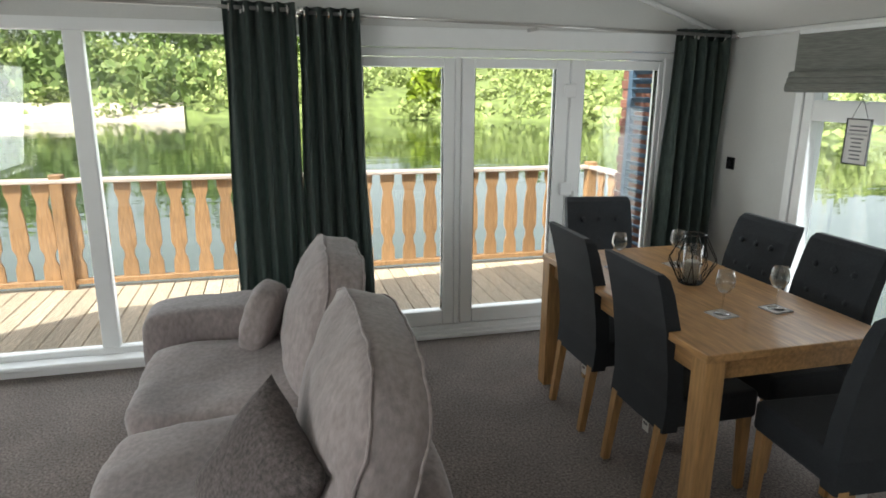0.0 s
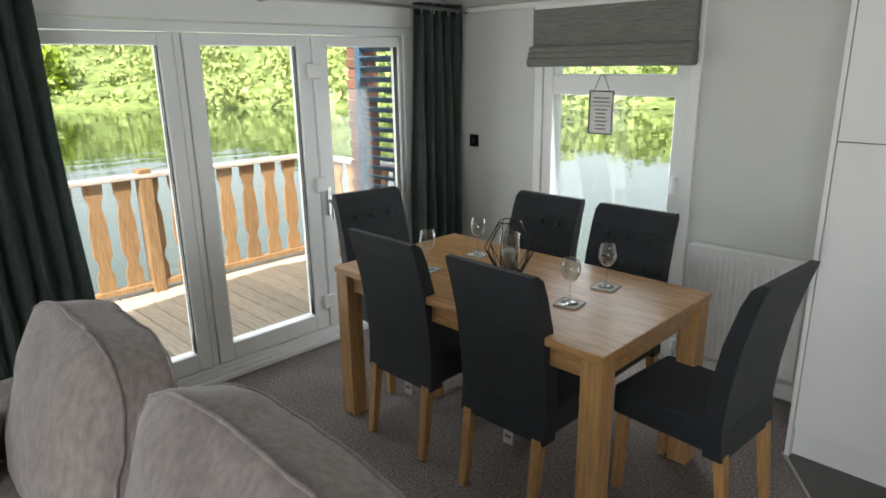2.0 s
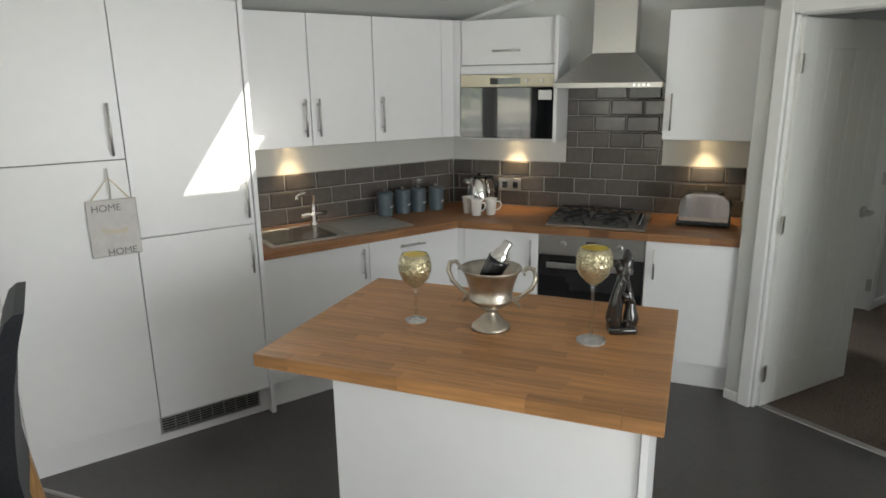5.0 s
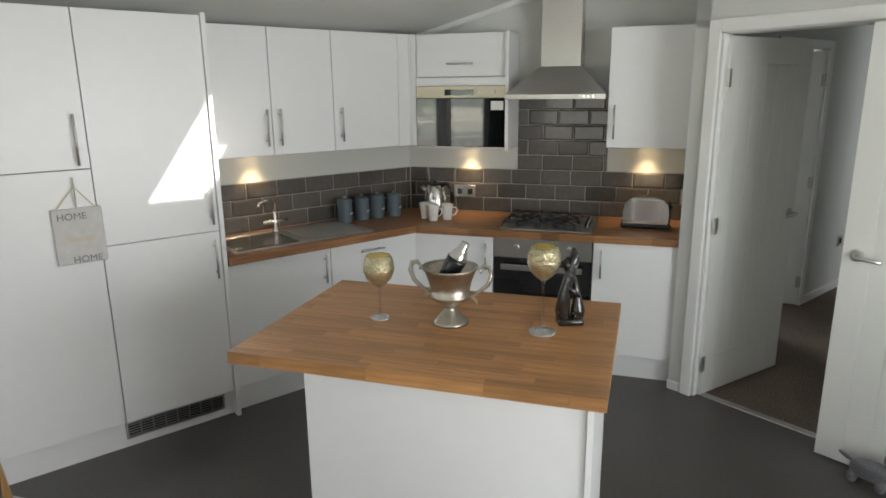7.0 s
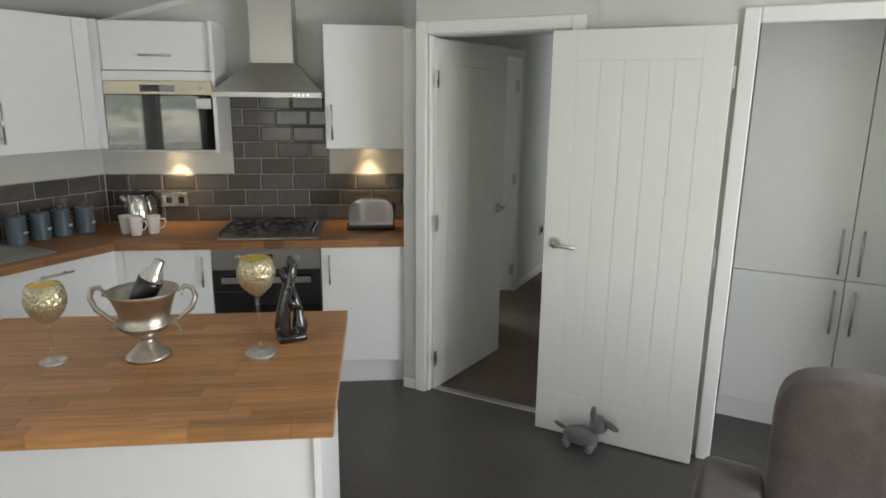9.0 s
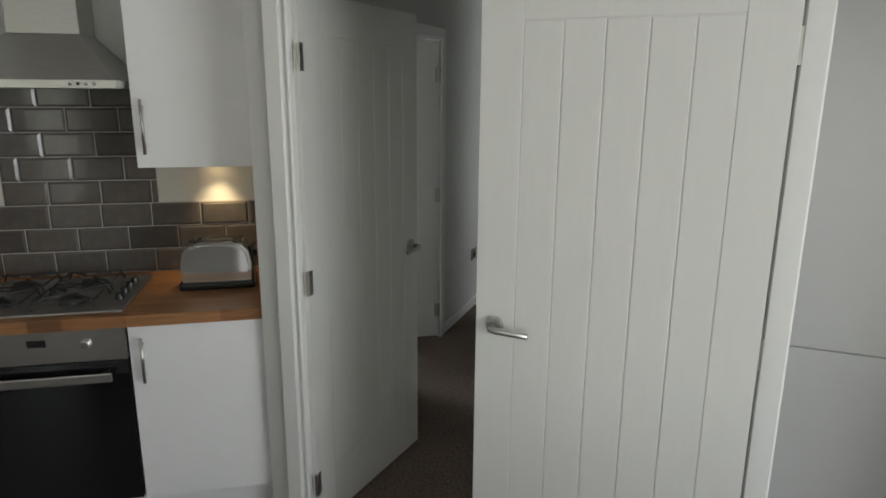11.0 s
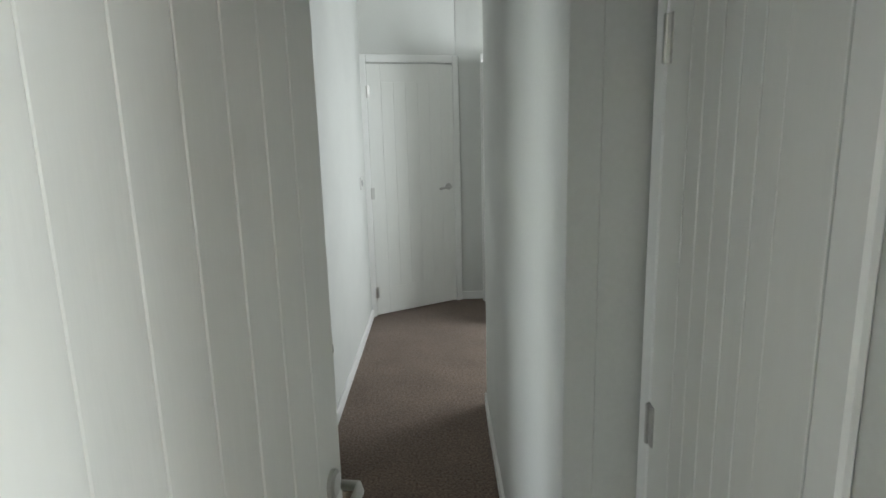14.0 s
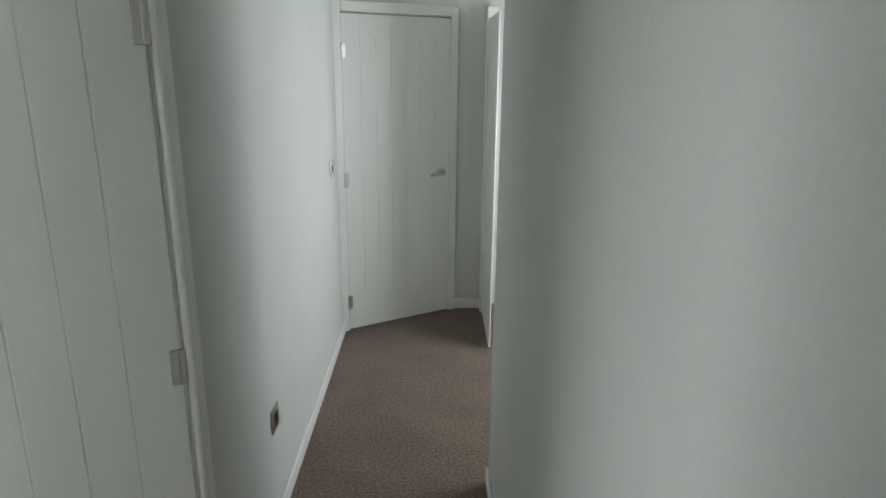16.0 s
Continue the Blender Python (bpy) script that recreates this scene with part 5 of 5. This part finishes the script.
sofa_part("base", soft_box(0.86, 1.75, 0.30, 9, 10), -0.07, 2.8, 0.17)
sofa_part("armrest", soft_box(1.02, 0.36, 0.60, 8, 14, 0.010, 1), -0.17, 3.80, 0.32)
sofa_part("armrest", soft_box(0.94, 0.34, 0.54, 8, 14, 0.010, 2), -0.12, 1.74, 0.30)
sofa_part("back_frame", soft_box(0.22, 2.0, 0.62, 7, 12, 0.008, 5), 0.34, 2.82, 0.36)
for y, sd, cw, cy0, cx0 in ((3.2, 1.0, 0.86, 3.2, 0.19), (2.38, 7.0, 0.98, 2.29, 0.22)):
    sofa_part("seat_cushion", soft_box(0.84, 0.83, 0.23, 6, 20, 0.020, sd), -0.19, y, 0.385, label="plump taupe seat cushion")
    bm, seams = boxed_cushion(cw, 0.66, 0.15, 0.10, 0.05, sd + 3)
    c = sofa_part("back_cushion", bm, cx0, cy0, 0.70, 0, 14, 0, "large stuffed taupe back cushion")
    for pts in seams:
        part("piping", tube(pts, 0.005, 6), M_SOFA, c, smooth=True)
pw = thing(part("scatter_cushion", soft_box(0.17, 0.34, 0.34, 3.2, 14, 0.014, 11), M_SOFA, smooth=True, m=pose(-0.09, 3.50, 0.62, 0, 18, -12)), "small taupe scatter cushion on the sofa", "cushion", "scatter cushions")
pw = thing(part("scatter_cushion", pillow(0.44, 0.17, 14), mat("dark_taupe_chenille", (0.085, 0.07, 0.066), 0.9, grain=0.45, scale=70, bump=0.004, bump_scale=90, big=0.2), smooth=True, m=pose(-0.09, 2.10, 0.62, 18, 30, 28)), "darker textured scatter cushion on the sofa", "cushion", "scatter cushions")

# armchair by the recess
ac = empty("armchair", -1.05, -0.15, 0)
thing(ac, "dark brown-grey fabric armchair with rounded back", "armchair")
part("backrest", soft_box(0.80, 0.20, 0.62, 6, 12, 0.006, 21), M_SOFA2, ac, smooth=True, m=pose(0, -0.2, 0.56))
part("seat", soft_box(0.80, 0.60, 0.2, 6, 10, 0.006, 22), M_SOFA2, ac, smooth=True, m=pose(0, 0.15, 0.36))
part("armrest", soft_box(0.22, 0.84, 0.45, 7, 10, 0.006, 23), M_SOFA2, ac, smooth=True, m=pose(0.5, 0.05, 0.227))
part("base", soft_box(0.78, 0.7, 0.26, 9, 6), M_SOFA2, ac, smooth=True, m=pose(0, 0.05, 0.131))

# ---- recess cupboards ----
RM = Matrix(((-1, 0, 0, -0.43), (0, 1, 0, -2.29), (0, 0, 1, 0), (0, 0, 0, 1)))
for z0, z1, hz in ((0.12, 0.835, 0.68), (0.835, 2.25, 0.98)):
    unit(RM, "recess_cupboard", "white flat-fronted cupboard in the recess", 0.0, 0.80, 0.57, z0, z1, [(0.0, 0.50, z0, z1, (0.46, hz, 0.22, True)), (0.50, 0.80, z0, z1, (0.545, hz, 0.22, True))], "recess cupboards")
pl = place(RM, "plinth", "white plinth under the recess cupboards", "plinth", "plinths")
part("board", B(0.0, 0.80, 0.52, 0.55, 0.005, 0.118), M_CAB, pl)

# plush doorstop
dg = thing(part("plush_toy", soft_box(0.20, 0.10, 0.10, 2.5, 8, 0.004, 2), M_GREYCAT, smooth=True), "grey plush puppy doorstop against the door", "toy")
bmx = bmesh.new()
bmx.from_mesh(dg.data)


def blob(x, y, z, w, d, h, m=None):
    b2 = soft_box(w, d, h, 2.2, 5)
    bmesh.ops.transform(b2, matrix=Matrix.Translation((x, y, z)) @ (m or Matrix()), verts=b2.verts[:])
    me = bpy.data.meshes.new("tmp")
    b2.to_mesh(me)
    bmx.from_mesh(me)
    bpy.data.meshes.remove(me)
    b2.free()


blob(0.09, 0.03, 0.08, 0.10, 0.10, 0.10)
blob(0.10, 0.075, 0.065, 0.05, 0.05, 0.04)
blob(0.065, 0.0, 0.15, 0.035, 0.025, 0.09)
blob(0.16, 0.01, 0.10, 0.10, 0.025, 0.04, Matrix.Rotation(radians(25), 4, "Y"))
for x, y in ((-0.07, 0.03), (-0.07, -0.03), (0.06, 0.035), (0.06, -0.03)):
    blob(x, y, -0.05, 0.05, 0.05, 0.06)
blob(-0.12, 0, 0.03, 0.08, 0.02, 0.025, Matrix.Rotation(radians(20), 4, "Y"))
bmx.to_mesh(dg.data)
bmx.free()
for p in dg.data.polygons:
    p.use_smooth = True
dg.matrix_world = pose(0.13, -1.02, 0.078, 0, 0, 175) @ Matrix.Diagonal((0.88, 0.88, 0.88, 1))

# hall plates
for nm, x, y0, z, lb in (("wall_socket", 1.385, -4.06, 0.43, "brushed steel socket low on the hallway wall"), ("light_switch", 1.385, -5.58, 1.12, "brushed steel light switch in the hallway")):
    o = thing(part(nm, B(x - 0.009, x - 0.001, y0 - 0.045, y0 + 0.045, z - 0.045, z + 0.045, bevel=0.002), M_STEEL), lb, "socket")
    part("insert", B(x - 0.0105, x - 0.009, y0 - 0.022, y0 + 0.022, z - 0.022, z + 0.022), M_BLACK, o)

# ---- outdoors ----
YR = 6.45
hr = thing(empty("deck_railing", 0, YR, -0.04), "stained pine deck railing with shaped flat balusters", "railing")
prof = [(0.064, 0.0), (0.062, 0.14), (0.052, 0.165), (0.042, 0.19), (0.039, 0.22), (0.042, 0.25), (0.056, 0.28), (0.067, 0.30), (0.066, 0.42), (0.060, 0.56), (0.050, 0.63), (0.041, 0.67), (0.042, 0.70), (0.054, 0.74), (0.066, 0.775), (0.067, 0.86)]
bm = bmesh.new()
ra = [[bm.verts.new((s * w, q, z)) for s, q in ((-1, -0.012), (1, -0.012), (1, 0.012), (-1, 0.012))] for w, z in prof]
for a, b in zip(ra, ra[1:]):
    for i in range(4):
        bm.faces.new((a[i], a[(i + 1) % 4], b[(i + 1) % 4], b[i]))
bm.faces.new(ra[0])
bm.faces.new(ra[-1])
bal = part("baluster", bm, M_RAIL, hr, m=pose(-5.9, 0, 0.07))
for i in range(1, 43):
    o = new("baluster", bal.data)
    o.parent, o.matrix_basis = hr, pose(-5.9 + 0.21 * i, 0, 0.07)
part("bottom_rail", B(-6.0, 3.15, -0.035, 0.035, 0.04, 0.085, bevel=0.004), M_RAIL, hr)
part("handrail", B(-6.0, 3.15, -0.055, 0.055, 0.93, 0.965, bevel=0.006), M_RAILH, hr, "pale weathered handrail")
for x in (-4.0, -1.78, 1.62, 3.15):
    part("post", B(x - 0.05, x + 0.05, -0.05, 0.05, -0.3, 1.0, bevel=0.005), M_RAIL, hr)
sr = thing(empty("side_railing", 3.15, YR, -0.04), "stained pine deck railing returning to the house", "railing")
for i in range(1, 8):
    o = new("baluster", bal.data)
    o.parent, o.matrix_basis = sr, pose(0, -0.03 - 0.21 * i, 0.07, 0, 0, 90)
part("handrail", B(-0.05, 0.05, -1.75, -0.06, 0.93, 0.965, bevel=0.006), M_RAILH, sr)
part("bottom_rail", B(-0.035, 0.035, -1.75, -0.06, 0.04, 0.085), M_RAIL, sr)
# blue louvred shutter and brick pier
sh = thing(empty("window_shutter", 2.80, 4.70, 0), "dark blue louvred shutter standing open outside", "shutter")
part("frame", boxes([(-0.02, 0.02, 0, 0.06, 0.0, 2.0), (-0.02, 0.02, 0.44, 0.5, 0.0, 2.0), (-0.02, 0.02, 0.06, 0.44, 1.93, 2.0), (-0.02, 0.02, 0.06, 0.44, 0.0, 0.08)], 0.003), M_SHUT, sh)
for i in range(26):
    part("slat", B(-0.028, 0.028, 0.06, 0.44, -0.005, 0.005), M_SHUT, sh, m=pose(0, 0, 0.12 + 0.071 * i, 0, 38, 0))
pr_ = struct(part("brick_pier", B(2.80, 2.99, 5.215, 5.295, -0.04, 2.6), mat("pink_mortar", (0.33, 0.25, 0.21), 0.9, grain=0.1, scale=80)), "red brick pier outside the doors", "wall")
bk = bmesh.new()
box(bk, -0.105, 0.105, -0.052, 0.052, -0.0325, 0.0325, bevel=0.003)
b0 = part("brick", bk, M_BRICK, pr_, m=pose(2.90, 5.255, 0.0))
for r in range(1, 34):
    o = new("brick", b0.data)
    o.parent, o.matrix_basis = pr_, pose(2.90 - (0.012 if r % 2 else 0), 5.255, 0.075 * r)
# roof overhang and far ground
struct(part("deck_frame", B(-6.0, 3.2, 4.68, 6.5, -0.30, -0.075), M_RAIL), "timber deck frame", "deck")
dk = struct(part("deck", B(-6.0, 3.2, 4.68, 6.52, -0.075, -0.07), M_DECK), "ribbed softwood deck outside the glazing", "deck")
pb = bmesh.new()
box(pb, -0.066, 0.066, -0.92, 0.92, -0.014, 0.012, bevel=0.003)
for i in range(7):
    box(pb, -0.056 + 0.0187 * i - 0.005, -0.056 + 0.0187 * i + 0.005, -0.919, 0.919, 0.011, 0.015)
p0 = part("plank", pb, M_DECK, dk, m=pose(-5.9, 5.6, -0.055))
for i in range(1, 65):
    o = new("plank", p0.data)
    o.parent, o.matrix_basis = dk, pose(-5.9 + 0.14 * i, 5.6, -0.055)
bm = bmesh.new()
bmesh.ops.create_circle(bm, cap_ends=True, segments=48, radius=900)
struct(part("water", bm, M_WATER, m=pose(0, 0, -1.1)), "calm green lake water", "water")


def bank_h(d):
    return -1.3 + 7.5 * (1 - math.exp(-max(0.0, d) / 22.0))


def shore(a):
    """Distance of the waterline in a direction, in radians from +y toward +x."""
    return 58 - 10 * math.sin(a * 1.3) - 14 * max(0, math.sin(a - 0.5)) + 3 * math.sin(7 * a)


bm = bmesh.new()
na, nr = 120, 14
gv = []
for i in range(na + 1):
    a = -1.3 + 3.6 * i / na
    row = []
    for j in range(nr + 1):
        d = 90 * (j / nr) ** 1.7
        R = shore(a) - 1.5 + d
        row.append(bm.verts.new((R * math.sin(a), R * math.cos(a), bank_h(d) + 0.5 * noise.noise(Vector((a * 20, d * 0.2, 0))))))
    gv.append(row)
for i in range(na):
    for j in range(nr):
        bm.faces.new((gv[i][j], gv[i + 1][j], gv[i + 1][j + 1], gv[i][j + 1]))
struct(part("ground", bm, M_BANK, smooth=True), "grassy bank rising beyond the lake", "ground")
bm = bmesh.new()
sv = []
for i in range(61):
    a = -0.62 + 0.5 * i / 60
    sv.append([bm.verts.new(((shore(a) - 1.0 + d) * math.sin(a), (shore(a) - 1.0 + d) * math.cos(a), z + 0.1 * noise.noise(Vector((i, d, 1))))) for d, z in ((-1.5, -1.15), (1.2, -0.6), (3.0, 0.15))])
for i in range(60):
    for j in range(2):
        bm.faces.new((sv[i][j], sv[i + 1][j], sv[i + 1][j + 1], sv[i][j + 1]))
struct(part("shore_gravel", bm, M_SAND), "pale gravel shore", "ground")


def foliage(name, material, clumps, label, cat, leaf_size):
    """clumps: rows of x, y, z, radius, height. Each is a ragged heap of small leaf sprays."""
    rng = np.random.default_rng(len(clumps))
    quads = []
    for x, y, z, r, h, n in clumps:
        u = rng.normal(size=(n, 3))
        u /= np.linalg.norm(u, axis=1)[:, None]
        u[:, 2] = np.abs(u[:, 2])
        lump = 1 + 0.28 * np.sin(u[:, 0] * 5 + x) * np.cos(u[:, 1] * 4 + y)
        c = u * np.array([r, r, h]) * (rng.uniform(0.6, 1.05, n) * lump)[:, None] + np.array([x, y, z])
        a = rng.normal(size=(n, 3))
        a /= np.linalg.norm(a, axis=1)[:, None]
        b = np.cross(a, rng.normal(size=(n, 3)))
        b /= np.linalg.norm(b, axis=1)[:, None]
        s = (leaf_size * rng.uniform(0.5, 1.3, n))[:, None]
        quads.append(np.stack([c - a * s, c - b * s * 0.6, c + a * s, c + b * s * 0.6], 1))
    v = np.concatenate(quads).reshape(-1, 3)
    f = np.arange(len(v)).reshape(-1, 4)
    me = bpy.data.meshes.new(name)
    me.from_pydata(v.tolist(), [], f.tolist())
    me.materials.append(material)
    return tagged(new(name, me), label, cat, kind="stuff")


rs = random.Random(9)
low, high = [], []
for i in range(760):
    a, d = rs.uniform(-1.0, 2.0), rs.random() ** 1.2 * 40
    R = shore(a) + d
    if -0.6 < a < -0.35 and d < 7:
        continue
    r = rs.uniform(0.9, 2.4)
    low.append((R * math.sin(a), R * math.cos(a), bank_h(d) - 0.2, r, r * rs.uniform(0.7, 1.2), 170))
for i in range(170):
    a, d = rs.uniform(-1.0, 2.0), rs.uniform(36, 58)
    if a > 0.75 and rs.random() < 0.6:
        continue
    R = shore(a) + d
    r = rs.uniform(3, 5.5)
    tall = 9 if a < 0.1 else 2.4
    high.append((R * math.sin(a), R * math.cos(a), bank_h(d) + 0.5, r, rs.uniform(0.7, 1.3) * tall, 420))
for i in range(22):
    a, d = rs.uniform(-1.0, -0.05), rs.uniform(3, 16)
    R = shore(a) + d
    r = rs.uniform(2, 3.6)
    high.append((R * math.sin(a), R * math.cos(a), bank_h(d) - 0.3, r, rs.uniform(2.5, 5), 300))
foliage("bank_shrubs", M_LEAF, low, "light green shrubs covering the far bank", "shrubs", 0.3)
foliage("far_woods", M_WOOD, high, "dark green trees along the far bank", "trees", 0.5)
a = 0.235
foliage("yellow_shrubs", M_YEL, [(shore(a) * math.sin(a) + k, (shore(a) + 3) * math.cos(a), -0.3, 1.7, 3.6, 420) for k in (0, 1.1)], "bright yellow-green bushes by the water", "shrubs", 0.4)

# ---- wall tiles ----
TW, TH, GP = 0.2, 0.1, 0.004


def tile_field(parent, m, s0, s1, z0, rows, shift=0.0):
    cache = {}
    for r in range(rows):
        s = s0 - (TW / 2 if (r % 2) else 0) - shift
        while s < s1 - 0.005:
            a, b = max(s, s0), min(s + TW, s1)
            if b - a > 0.02:
                k = round(b - a, 3)
                if k not in cache:
                    bm = bmesh.new()
                    lo = [bm.verts.new((x, 0, z)) for x, z in ((GP / 2, GP / 2), (k - GP / 2, GP / 2), (k - GP / 2, TH - GP / 2), (GP / 2, TH - GP / 2))]
                    c = min(0.011, k / 4)
                    hi = [bm.verts.new((x, 0.006, z)) for x, z in ((c, 0.011), (k - c, 0.011), (k - c, TH - 0.011), (c, TH - 0.011))]
                    bm.faces.new(hi)
                    for i in range(4):
                        bm.faces.new((lo[i], lo[(i + 1) % 4], hi[(i + 1) % 4], hi[i]))
                    o = part("tile", bm, M_TILE, parent, m=m @ Matrix.Translation((a, 0.006, z0 + r * TH)))
                    cache[k] = o.data
                else:
                    o = new("tile", cache[k])
                    o.parent, o.matrix_basis = parent, m @ Matrix.Translation((a, 0.006, z0 + r * TH))
            s += TW
    return parent


t1 = struct(part("splashback_sink", B(1.13, 2.715, 0.001, 0.0055, 0.89, 1.195), M_GROUT, m=EMX), "charcoal bevelled metro tiles behind the sink", "tiles")
t1i = EMX.copy()
t1.matrix_world = Matrix()
t1.data.transform(t1i)
tile_field(t1, EMX, 1.13, 2.715, 0.892, 3, 0.05)
t2 = struct(part("splashback_hob", boxes([(0.006, 1.86, 0.001, 0.0055, 0.89, 1.195), (0.785, 1.38, 0.001, 0.0055, 1.195, 1.70)]), M_GROUT), "charcoal bevelled metro tiles behind the hob", "tiles")
t2.data.transform(HM)
tile_field(t2, HM, 0.006, 1.86, 0.892, 3, 0.06)
tile_field(t2, HM, 0.785, 1.38, 1.192, 5, 0.03)
